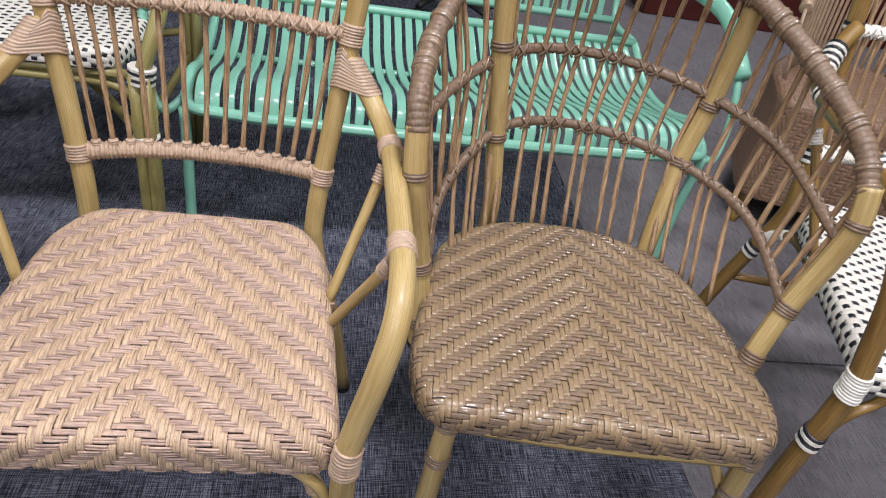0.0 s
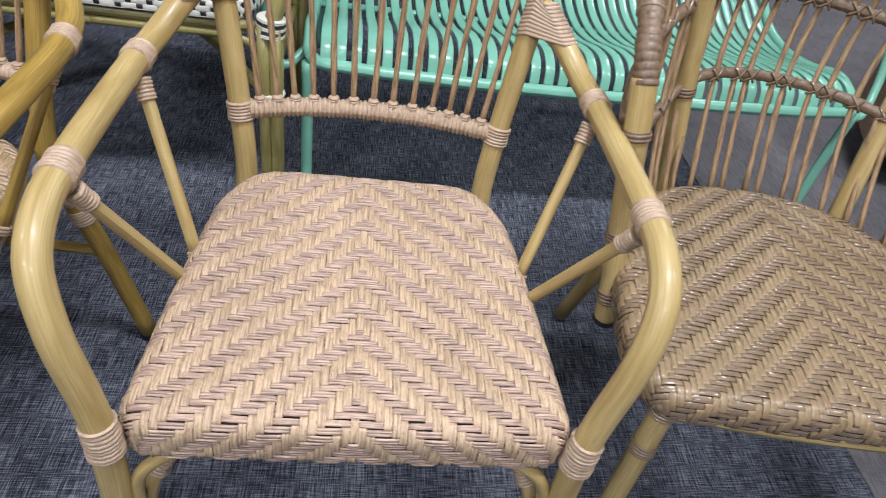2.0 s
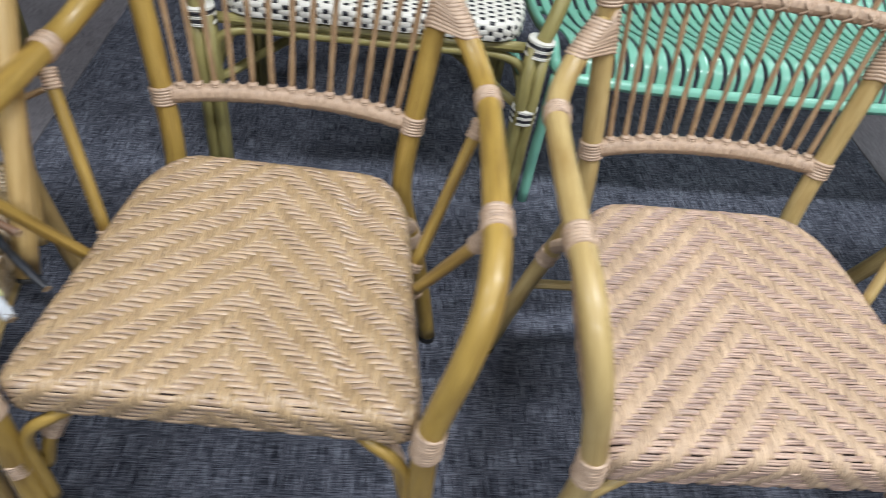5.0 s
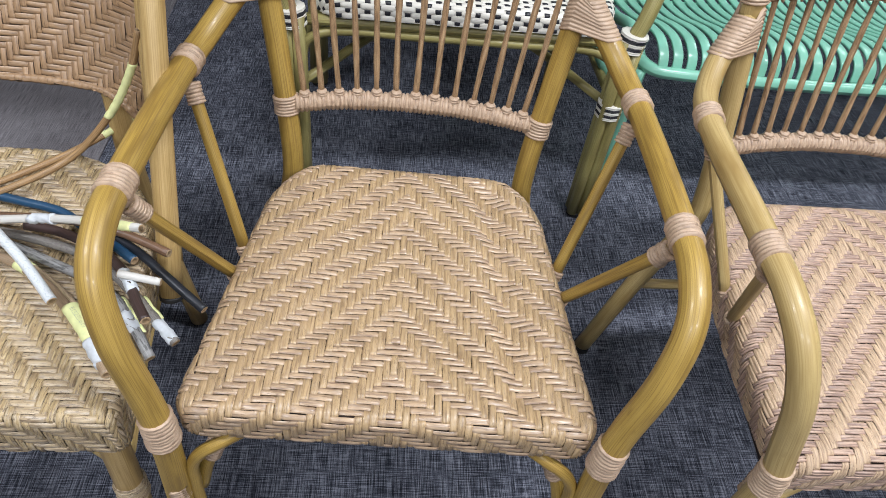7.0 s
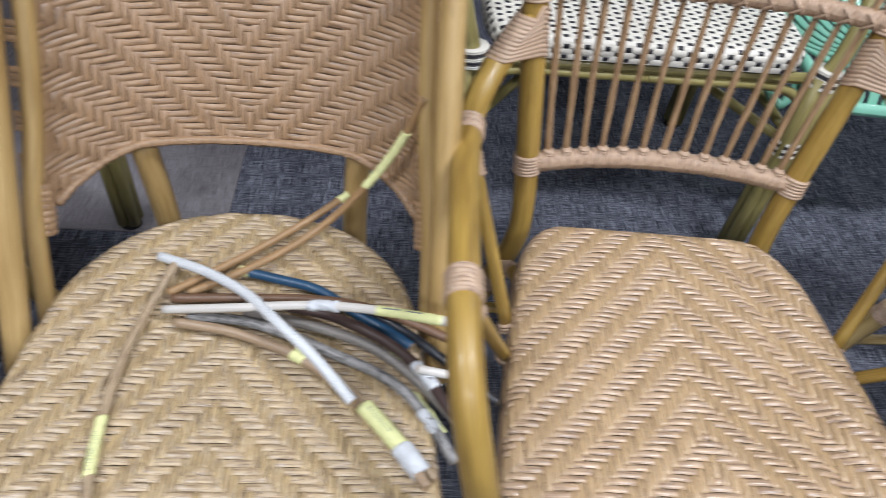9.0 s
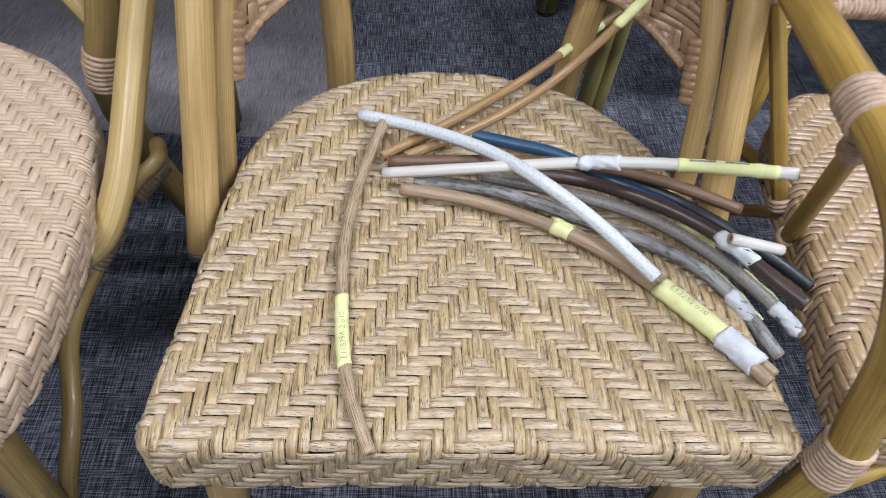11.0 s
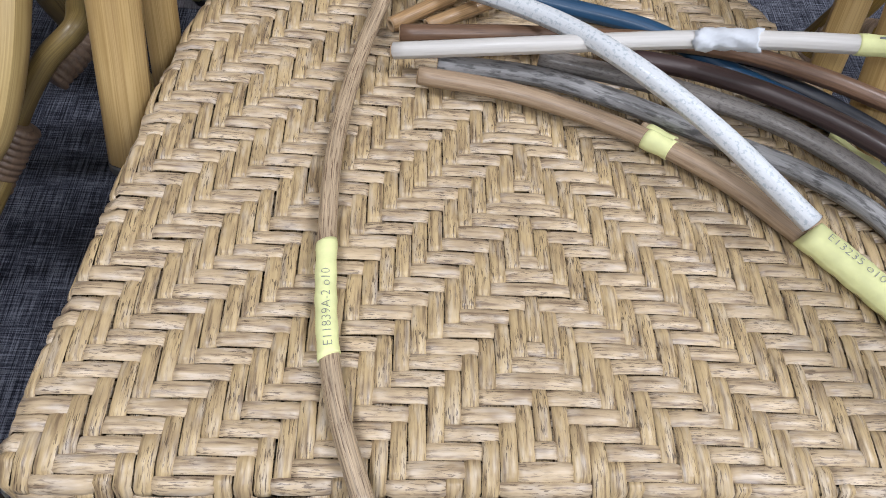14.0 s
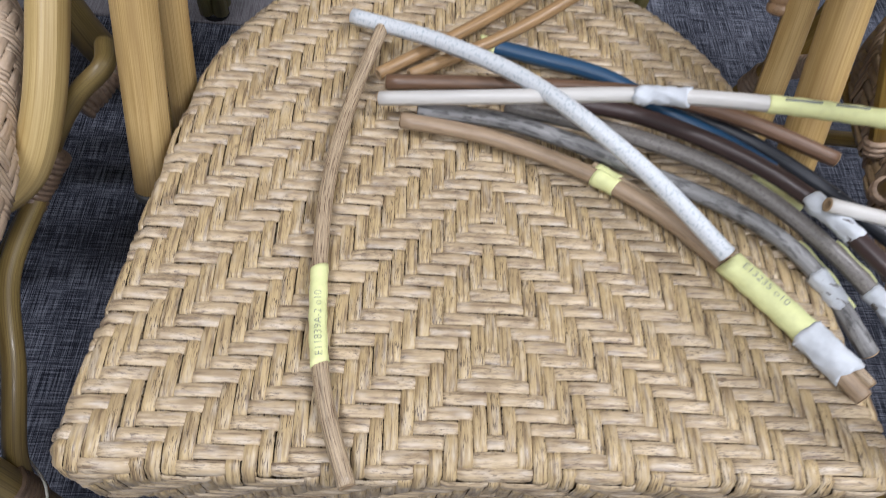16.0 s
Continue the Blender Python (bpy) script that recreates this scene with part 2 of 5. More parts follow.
def spline(points, per=6):
    """A smooth line through the points."""
    p = np.asarray(points, float)
    if len(p) == 2:
        return np.linspace(p[0], p[1], per + 1)
    q = np.vstack([2 * p[0] - p[1], p, 2 * p[-1] - p[-2]])
    out = []
    for i in range(1, len(q) - 2):
        a, b, c, d = q[i - 1], q[i], q[i + 1], q[i + 2]
        ta, tb, tc = (max(np.linalg.norm(y - x), 1e-6) ** 0.5 for x, y in ((a, b), (b, c), (c, d)))
        m1 = (b - a) / ta - (c - a) / (ta + tb) + (c - b) / tb
        m2 = (c - b) / tb - (d - b) / (tb + tc) + (d - c) / tc
        m1, m2 = m1 * tb, m2 * tb
        for s in np.linspace(0, 1, per, endpoint=False):
            out.append((2 * s**3 - 3 * s**2 + 1) * b + (s**3 - 2 * s**2 + s) * m1 + (-2 * s**3 + 3 * s**2) * c + (s**3 - s**2) * m2)
    out.append(p[-1])
    return np.array(out)


def resample(line, step):
    d = np.r_[0, np.cumsum(np.linalg.norm(np.diff(line, axis=0), axis=1))]
    n = max(2, int(round(d[-1] / step)) + 1)
    s = np.linspace(0, d[-1], n)
    return np.stack([np.interp(s, d, line[:, k]) for k in range(3)], 1)


def sweep(line, radius, seg=12, flat=1.0, tan=None):
    """A tube along a line of points; radius: one number or one for each point."""
    line = np.asarray(line, float)
    n = len(line)
    rad = np.broadcast_to(np.asarray(radius, float), (n,))
    tan = np.gradient(line, axis=0) if tan is None else np.array(tan, float)
    tan /= np.linalg.norm(tan, axis=1)[:, None] + 1e-12
    up = np.array([0.0, 0, 1]) if abs(tan[0][2]) < 0.9 else np.array([0.0, 1, 0])
    v, uv = [], []
    d = np.r_[0, np.cumsum(np.linalg.norm(np.diff(line, axis=0), axis=1))]
    ang = np.linspace(0, 2 * np.pi, seg + 1)
    for i in range(n):
        up = up - tan[i] * up.dot(tan[i])
        up /= np.linalg.norm(up)
        side = np.cross(tan[i], up)
        v.append(line[i] + rad[i] * (np.cos(ang)[:, None] * side + flat * np.sin(ang)[:, None] * up))
        uv.append(np.stack([np.full(seg + 1, d[i]), ang / (2 * np.pi) * 0.1], 1))
    v = np.concatenate(v)
    uv = np.concatenate(uv)
    w = seg + 1
    f = [(i * w + k, i * w + k + 1, (i + 1) * w + k + 1, (i + 1) * w + k) for i in range(n - 1) for k in range(seg)]
    m = len(v)
    v = np.vstack([v, line[0], line[-1]])
    uv = np.vstack([uv, [0, 0], [d[-1], 0]])
    f += [(m, k + 1, k) for k in range(seg)] + [(m + 1, (n - 1) * w + k, (n - 1) * w + k + 1) for k in range(seg)]
    return v, f, uv


def rod(points, radius, seg=12, per=6):
    return sweep(spline(points, per), radius, seg)


def coil(points, radius, pitch=0.005, ridge=0.0012, seg=12, smooth=True):
    """Cane wound round and round along a line: a ridge for every turn."""
    line = resample(spline(points) if smooth else np.asarray(points, float), pitch / 6)
    k = np.arange(len(line))
    wob = 0.0004 * np.sin(k * 0.25) + 0.0003 * np.sin(k * 0.075 + 1)
    rad = radius + ridge * 1.5 * np.abs(np.sin(k * np.pi / 6)) ** 0.6 - ridge * 0.5 + wob
    rad[0] = rad[-1] = radius - 0.002
    v, f, uv = sweep(line, rad, seg)
    turn = np.floor(np.r_[np.repeat(k, seg + 1), 0, 0] / 6)
    uv = np.stack([uv[:, 1] * 2.0 + turn * 0.31, uv[:, 0] * 0.6 + turn * 0.173], 1)
    return v, f, uv


def stretch_of(line, near, half):
    """The stretch of a line within half a length of the place nearest to a point."""
    fine = resample(line, 0.002)
    i = int(np.argmin(np.linalg.norm(fine - np.asarray(near, float), axis=1)))
    k = max(2, int(half / 0.002))
    return fine[max(0, i - k): i + k + 1]


def wound(line, near, half, radius, pitch=0.005):
    return coil(stretch_of(line, near, half), radius, pitch, 0.0014, 14, False)


def lashing(centre, axis, radius, size=0.012):
    """Two short canes crossed over a joint."""
    c = np.asarray(centre, float)
    a = np.asarray(axis, float) / np.linalg.norm(axis)
    out = []
    for s in (-1, 1):
        pts = [c - a * size * 0.7 + np.array((0, -radius * 0.6, -s * size * 0.8)), c + np.array((0, -radius * 1.15, 0)), c + a * size * 0.7 + np.array((0, -radius * 0.6, s * size * 0.8))]
        out.append(rod(pts, 0.0021, 6, 3))
    return merge(*out)


# ---- weaving ----
class Cushion:
    """The skin of a seat: flat inside an outline, rolled over its edge and down."""

    def __init__(self, outline, top, roll, drop, dish=0.0, wave=0.0, seed=0, fold=None):
        o = np.asarray(outline, float)
        self.o, self.top, self.roll, self.drop, self.dish, self.wave, self.seed = o, top, roll, drop, dish, wave, seed
        self.c = self.o.mean(0)
        self.fold = fold

    def __call__(self, p, lift):
        p = np.asarray(p, float)
        a, b = self.o, np.roll(self.o, -1, axis=0)
        e = b - a
        t = np.clip((((p[:, None] - a) * e).sum(2)) / (e * e).sum(1), 0, 1)
        q = a + t[..., None] * e
        dist = np.linalg.norm(p[:, None] - q, axis=2)
        k = dist.argmin(1)
        near, d = q[np.arange(len(p)), k], dist[np.arange(len(p)), k]
        cross = e[:, 0] * (p[:, None, 1] - a[:, 1]) - e[:, 1] * (p[:, None, 0] - a[:, 0])
        inside = (cross >= -1e-9).all(1)
        out = (p - near) / np.maximum(d, 1e-9)[:, None]
        r, bend = self.roll, self.roll * np.pi / 2
        ang = np.clip(d / r, 0, np.pi / 2)
        down = np.clip(d - bend, 0, self.drop)
        tuck = np.maximum(d - bend - self.drop, 0)
        place = np.c_[near + out * (r * np.sin(ang) - tuck)[:, None], self.top - r * (1 - np.cos(ang)) - down]
        normal = np.c_[out * np.sin(ang)[:, None], np.cos(ang)]
        x, y = p[:, 0], p[:, 1]
        sag = -self.dish * np.clip(d / 0.12, 0, 1) ** 2 + self.wave * (np.sin(x * 31 + self.seed) * np.sin(y * 27 + self.seed * 2) + 0.3 * np.sin(x * 63 + y * 41 + self.seed))
        if self.fold:
            fx, lean, wide, depth = self.fold
            sag = sag - depth * np.exp(-(((x - fx - lean * y) / wide) ** 2)) * np.clip(d / 0.03, 0, 1)
        flat = np.c_[p, self.top + np.where(inside, sag, 0)]
        place[inside] = flat[inside]
        normal[inside] = (0, 0, 1)
        over = np.where(inside, -1.0, d - bend - self.drop)
        return place + normal * lift[:, None], over

    def body(self, sink=0.003):
        n = len(self.o)
        e = np.roll(self.o, -1, axis=0) - np.roll(self.o, 1, axis=0)
        nrm = np.c_[e[:, 1], -e[:, 0]]
        nrm /= np.linalg.norm(nrm, axis=1)[:, None]
        deep = sink + (self.fold[3] if self.fold else 0.0)
        v = [np.array([[*self.c, self.top - deep - self.dish]])]
        for share, hollow in ((0.5, 0.8), (0.85, 0.3)):
            v.append(np.c_[self.c + (self.o - self.c) * share, np.full(n, self.top - deep - self.dish * hollow)])
        r = self.roll
        for ang in np.linspace(0, np.pi / 2, 5):
            v.append(np.c_[self.o + nrm * ((r - sink) * math.sin(ang)), np.full(n, self.top - r + (r - sink) * math.cos(ang))])
        v.append(np.c_[self.o + nrm * (r - sink), np.full(n, self.top - r - self.drop)])
        v.append(np.c_[self.o - nrm * 0.015, np.full(n, self.top - r - self.drop)])
        v.append(np.array([[*self.c, self.top - r - self.drop + 0.004]]))
        rows = len(v) - 2
        v = np.concatenate(v)
        f = [(0, 1 + k, 1 + (k + 1) % n) for k in range(n)]
        for j in range(rows - 1):
            f += [(1 + j * n + k, 1 + (j + 1) * n + k, 1 + (j + 1) * n + (k + 1) % n, 1 + j * n + (k + 1) % n) for k in range(n)]
        last = 1 + (rows - 1) * n
        f += [(last + k, len(v) - 1, last + (k + 1) % n) for k in range(n)]
        return v, f, v[:, :2] * 1.0


def twill(over):
    return lambda i, j: ((abs(i) + j) % (2 * over)) < over


def weave(surface, x0, x1, y0, y1, px, py, pattern, lines=(1, 1), thick=0.0014, seed=1, gap=0.035, slim=1.0, crown=1.0, tuck=0.25):
    """Strands laid over and under each other on a surface. Returns (is_weft, index, geometry) for each strand."""
    rng = np.random.default_rng(seed)
    gap = gap if isinstance(gap, tuple) else (gap, gap)
    ni, nj = int((x1 - x0) / px / 2) + 1, int((y1 - y0) / py) + 1
    cols, rows = range(-ni, ni + 1), range(nj)
    along = np.array([0, 0.06, 0.17, 0.5, 0.83, 0.94, 1.0])
    rise = np.array([-0.9, 0.45, 0.95, 1.03, 0.95, 0.45, -0.9])
    flats, keys = [], []

    def section(n, groove):
        s, h = [], []
        for k in range(n):
            for off, up in ((0.01, -0.6 * crown), (0.13, -0.13 * crown), (0.5, 0.12 * crown), (0.87, -0.13 * crown)) if n == 1 else ((0.0, -groove), (0.2, 0.0), (0.8, 0.0)):
                s.append((k + off) / n - 0.5)
                h.append(up)
        s.append(0.49)
        h.append(-0.6 * crown if n == 1 else -groove)
        return np.array(s), np.array(h)

    sections = {False: section(lines[0], 0.4), True: section(lines[1], 0.85)}

    def add(weft, index, a, b, fixed):
        s, h = sections[weft]
        p, q = (px, py) if weft else (py, px)
        origin = x0 * 0 if weft else y0
        lap = (0.25 if weft else tuck) * p
        start, end = (a - 0.5) * p + origin - lap, (b + 0.5) * p + origin + lap
        jit = rng.normal(0, 0.035 * q, 2)
        lift = rng.normal(0, 0.12)
        u = start + (end - start) * along
        cent = fixed + np.interp(along, [0, 1], jit)
        width = q * (1 - (gap[1] if weft else gap[0])) * (1 if weft else slim) * (1 + rng.normal(0, 0.03))
        U = np.repeat(u, len(s))
        V = np.repeat(cent, len(s)) + np.tile(s * width, len(along))
        H = thick * (np.repeat(rise + lift * (along > 0.05) * (along < 0.95), len(s)) + np.tile(h, len(along)))
        flats.append((np.c_[U, V] if weft else np.c_[V, U], H, np.c_[U, V]))
        keys.append((weft, index, len(along), len(s)))

    for j in rows:
        run = None
        for i in list(cols) + [None]:
            on = i is not None and pattern(i, j)
            if on and run is None:
                run = i
            if not on and run is not None:
                add(True, j, run, (i if i is not None else ni + 1) - 1, y0 + j * py)
                run = None
    for i in cols:
        run = None
        for j in list(rows) + [None]:
            on = j is not None and not pattern(i, j)
            if on and run is None:
                run = j
            if not on and run is not None:
                add(False, i, run, (j if j is not None else nj) - 1, i * px)
                run = None
    place, over = surface(np.concatenate([a for a, _, _ in flats]), np.concatenate([h for _, h, _ in flats]))
    strands, k = {}, 0
    for (pts, _, uv), (weft, index, na, ns) in zip(flats, keys):
        m = len(pts)
        if over[k: k + m].min() < 0.002 and over[k: k + m].max() < 0.022:
            strands.setdefault((weft, index), []).append((place[k: k + m], na, ns, uv))
        k += m
    out = []
    for (weft, index), pieces in strands.items():
        lots = [[pieces[0]]]
        for last, piece in zip(pieces, pieces[1:]):
            gap_here = np.linalg.norm(piece[0][0] - last[0][-1])
            lots.append([piece]) if gap_here > 0.06 else lots[-1].append(piece)
        for lot in lots:
            v, f, t, n = [], [], [], 0
            for pl, na, ns, uv in lot:
                if n:
                    f += [(n - ns + b, n - ns + b + 1, n + b + 1, n + b) for b in range(ns - 1)]
                v.append(pl)
                t.append(uv)
                for a in range(na - 1):
                    for b in range(ns - 1):
                        f.append((n + a * ns + b, n + a * ns + b + 1, n + (a + 1) * ns + b + 1, n + (a + 1) * ns + b))
                n += len(pl)
            if weft:
                f = [q[::-1] for q in f]
            out.append((weft, index, (np.concatenate(v), f, np.concatenate(t))))
    return out


def woven(parent, surface, extents, px, py, pattern, warp_mat, weft_mat, lines=(1, 1), thick=0.0014, seed=1, gap=0.035, crown=1.0):
    for weft, index, geo in weave(surface, *extents, px, py, pattern, lines, thick, seed, gap, 1.0, crown):
        part("strand", geo, weft_mat if weft else warp_mat, parent)


def rounded(outline, radius=0.03, steps=5):
    """A convex outline, counter-clockwise, with its corners rounded; each corner may give its own radius."""
    pts = [np.array(p[:2], float) for p in outline]
    rad = [p[2] if len(p) > 2 else radius for p in outline]
    out = []
    n = len(pts)
    for i in range(n):
        a, b, c = pts[i - 1], pts[i], pts[(i + 1) % n]
        u, w = a - b, c - b
        lu, lw = np.linalg.norm(u), np.linalg.norm(w)
        cut = min(rad[i], lu * 0.45, lw * 0.45)
        s, e = b + u / lu * cut, b + w / lw * cut
        for k in np.linspace(0, 1, steps):
            out.append((1 - k) ** 2 * s + 2 * k * (1 - k) * b + k * k * e)
    return np.array(out)


def mirror(points, side):
    return [(side * x, y, z) for x, y, z in points]


# ---- the room ----
def slab(x0, y0, z0, x1, y1, z1, soft=0.0):
    bm = bmesh.new()
    bmesh.ops.create_cube(bm, size=1)
    for v in bm.verts:
        v.co = ((x0 + x1) / 2 + v.co.x * (x1 - x0), (y0 + y1) / 2 + v.co.y * (y1 - y0), (z0 + z1) / 2 + v.co.z * (z1 - z0))
    if soft:
        bmesh.ops.bevel(bm, geom=bm.edges[:], offset=soft, segments=2, affect="EDGES")
    me = bpy.data.meshes.new("slab")
    bm.to_mesh(me)
    bm.free()
    return me


def setting(name, me, material, label):
    if not isinstance(me, bpy.types.Mesh):
        me = make_mesh(name, me)
    me.materials.append(material)
    return tagged(new(name, me), label, name.split("_")[0], kind="structure")


setting("floor", slab(-5, -4, -0.1, 6, 7, 0.0), CARPET, "blue-grey flecked carpet tiles under the chairs")
setting("floor_taupe", slab(-4.9, 0.84, 0.0, -1.32, 6.9, 0.004, 0.001), CARPET_TAUPE, "taupe carpet tiles laid beside the blue-grey carpet")
setting("floor_taupe", slab(0.95, -3.9, 0.0, 5.9, 0.606, 0.004, 0.001), CARPET_TAUPE, "taupe carpet tiles laid beside the blue-grey carpet")
setting("floor_taupe", slab(0.95, 0.610, 0.0, 5.9, 6.9, 0.004, 0.001), CARPET_TAUPE, "taupe carpet tiles laid beside the blue-grey carpet")
setting("wall_north", slab(-5.1, 7, 0, 6.1, 7.15, 3.0), PLASTER, "plain pale plaster wall of the showroom")
setting("wall_south", slab(-5.1, -4.15, 0, 6.1, -4, 3.0), PLASTER, "plain pale plaster wall of the showroom")
setting("wall_west", slab(-5.15, -4, 0, -5, 7, 3.0), PLASTER, "plain pale plaster wall of the showroom")
setting("wall_east", slab(6, -4, 0, 6.15, 7, 3.0), PLASTER, "plain pale plaster wall of the showroom")
setting("ceiling", slab(-5.15, -4.15, 3.0, 6.15, 7.15, 3.1), CEILING, "plain white ceiling with long lamps")

for lx, ly, share, turn, long in ((2.4, 3.0, 0.75, 90, 1.5), (0.35, -0.1, 1.2, 0, 0.9), (-2.3, -0.3, 0.85, 0, 0.9), (2.5, 0.0, 0.6, 0, 0.9), (0.4, -2.3, 1.15, 0, 0.9), (-1.8, -2.3, 1.1, 0, 0.9)):
    data = bpy.data.lights.new("ceiling_lamp", "AREA")
    data.shape, data.size, data.size_y, data.energy, data.color = "RECTANGLE", long, 0.25, LAMP * share, (1.0, 0.985, 1.01)
    lamp = new("ceiling_lamp", data)
    lamp.matrix_basis = pose(lx, ly, 2.98, 0, 0, turn)


# ---- black and white cane ----
def banded(parent, line, radius):
    """Black and white cane wound in turn."""
    line = resample(np.asarray(line, float), 0.001)
    n = max(1, len(line) // 7)
    for k in range(n):
        seg = line[k * 7: k * 7 + 8]
        if len(seg) > 3:
            part("wrap", coil(seg, radius, 0.0035, 0.001, 12, False), CANE_BLACK if k % 2 else CANE_WHITE, parent)


def dotted_seat(parent, outline, top, seed, extents):
    skin = Cushion(outline, top, 0.016, 0.022, 0.003, 0.0003, seed)
    seat = part("seat", skin.body(), UNDER_WHITE, parent, "white woven seat with black flecks")
    for weft, index, geo in weave(skin, *extents, 0.0185, 0.0098, lambda i, j: (i + j) % 2 == 0, (1, 1), 0.0014, seed, -0.22, 0.46, 1.0, -0.06):
        part("strand", geo, CANE_WHITE if weft else CANE_BLACK, seat)
    return seat


def fan(post_top, post_low, arm_near, arm_far, radius, turns=11):
    """Peel wound round two poles that part from each other."""
    post_top, post_low, arm_near, arm_far = (np.array(p, float) for p in (post_top, post_low, arm_near, arm_far))
    v, uv = [], []
    n = turns * 5
    for k in range(n + 1):
        t = k / n
        p = post_top + (post_low - post_top) * t
        a = arm_near + (arm_far - arm_near) * t
        along = (post_low - post_top) / np.linalg.norm(post_low - post_top) + (arm_far - arm_near) / np.linalg.norm(arm_far - arm_near)
        along /= np.linalg.norm(along)
        d = arm_far - arm_near
        d = d - along * along.dot(d)
        d /= np.linalg.norm(d)
        e = np.cross(along, d)
        e /= np.linalg.norm(e)
        r = radius + 0.0015 * abs(math.sin(k * math.pi / 5)) ** 0.6
        if k in (0, n):
            r = radius - 0.003
        for q in range(19):
            ang = math.radians(90 + q * 20)
            mid = p if q < 10 else a
            if q == 18:
                mid = p
            v.append(mid + r * (math.cos(ang) * d + math.sin(ang) * e))
            uv.append((q * 0.008 + k // 5 * 0.31, k * 0.0006 + k // 5 * 0.173))
    f = [(k * 19 + q, k * 19 + q + 1, (k + 1) * 19 + q + 1, (k + 1) * 19 + q) for k in range(n) for q in range(18)]
    return np.array(v), f, np.array(uv)


# ---- rattan armchair with a spindle back ----
def armchair(place, yaw, pole, cane, warp, weft, seat_under, label, group, px, py, over, lines, seed, roll=0.018, gap=0.035, thick=0.0014, bands=False, deep=1.0, rise=1.0, wave=0.0006, first=-0.045, front=0.206, fold=None, tall=1.0):
    ch = thing("armchair", label, "armchair", place, yaw, group)
    ch.scale = (1, deep, tall)

    def bind(line, near, half, radius, pitch=0.005, note=""):
        if bands:
            banded(ch, stretch_of(line, near, half), radius)
        else:
            part("wrap", wound(line, near, half, radius, pitch), cane, ch, note)

    R = 0.0152
    posts = {}
    for s in (-1, 1):
        line = spline(mirror([(x, y, z if z < 0.44 else 0.43 + (z - 0.43) * rise) for x, y, z in [(0.246, -0.012, 0.012), (0.240, -0.004, 0.24), (0.235, 0.0, 0.43), (0.242, 0.006, 0.475), (0.259, 0.018, 0.555), (0.272, 0.046, 0.605), (0.277, 0.09, 0.626), (0.278, 0.15, 0.630), (0.272, 0.36, 0.630), (0.2625, 0.41, 0.637), (0.236, 0.460, 0.667), (0.205, 0.488, 0.698)]], s), 8)
        part("arm", sweep(line, R, 16), pole, ch)
        foot = part("rubber_foot", rod(mirror([(0.246, -0.0125, 0.0), (0.246, -0.012, 0.014)], s), R + 0.001, 14), RUBBER, ch)
        part("wrap", wound(line, mirror([(0.236, 0, 0.425)], s)[0], 0.022, R + 0.0018), cane, ch)
        if bands:
            bind(line, mirror([(0.238, 0, 0.315)], s)[0], 0.017, R + 0.0015)
        else:
            both = [(0.2405, -0.003, 0.283 + 0.002 * k) for k in range(16)]
            part("wrap", fan(mirror(both[-1:], s)[0], mirror(both[:1], s)[0], (s * 0.2185, 0.003, 0.313), (s * 0.2205, 0.003, 0.283), R + 0.0008, 6), cane, ch)
        bind(line, mirror([(0.278, 0.14, 0.629)], s)[0], 0.017, R + 0.0012)
        bind(line, mirror([(0.272, 0.365, 0.630)], s)[0], 0.013, R + 0.0012)
        post = spline(mirror([(0.252, 0.468, 0.012), (0.215, 0.452, 0.22), (0.174, 0.440, 0.40), (0.173, 0.446, 0.44), (0.180, 0.460, 0.52), (0.201, 0.490, 0.69), (0.212, 0.506, 0.785), (0.226, 0.525, 0.90)], s), 6)
        posts[s] = post
        part("rear_post", sweep(post, R, 16), pole, ch)
        part("rubber_foot", rod(mirror([(0.2525, 0.468, 0.0), (0.252, 0.468, 0.014)], s), R + 0.001, 14), RUBBER, ch)
        bind(post, mirror([(0.179, 0.459, 0.517)], s)[0], 0.015, R + 0.0015, 0.0045)
        bind(post, mirror([(0.206, 0.495, 0.735)], s)[0], 0.016, R + 0.0015, 0.0045)
        # the arm is bound to the post with a broad flare
        if bands:
            bind(line, mirror([(0.222, 0.468, 0.655)], s)[0], 0.030, R + 0.0025, 0.0045)
        else:
            part("wrap", fan((s * 0.2055, 0.495, 0.718), (s * 0.1975, 0.485, 0.660), (s * 0.2075, 0.487, 0.703), (s * 0.240, 0.455, 0.662), R + 0.0022), cane, ch, "fan of rattan peel")
        # struts between arm and seat
        for a, b in (((0.270, 0.136, 0.612), (0.206, 0.214, 0.428)), ((0.266, 0.345, 0.614), (0.203, 0.256, 0.432))):
            st = spline(mirror([a, b], s), 10)
            part("strut", sweep(st, 0.0078, 10), pole, ch)
            d = (st[-1] - st[0]) / np.linalg.norm(st[-1] - st[0])
            part("wrap", coil(np.array([st[0] + d * k for k in np.linspace(0.0, 0.026, 8)]), 0.0097, 0.0045, 0.0012, 12, False), cane, ch)
            part("wrap", coil(np.array([st[-1] - d * k for k in np.linspace(0.004, -0.010, 6)]), 0.0092, 0.0045, 0.0012, 12, False), cane, ch)
        # bent brace under the front corner
        part("brace", rod(mirror([(0.2225, 0.003, 0.20), (0.2195, 0.003, 0.30), (0.2150, 0.003, 0.345), (0.2000, 0.004, 0.374), (0.1780, 0.010, 0.388), (0.155, 0.020, 0.398)], s), 0.0075, 12), pole, ch)
        side = spline(mirror([(0.220, 0.016, 0.265), (0.206, 0.028, 0.318), (0.183, 0.048, 0.356), (0.150, 0.085, 0.382), (0.12, 0.13, 0.392)], s), 5)
        part("brace", sweep(side, 0.0085, 10), pole, ch)
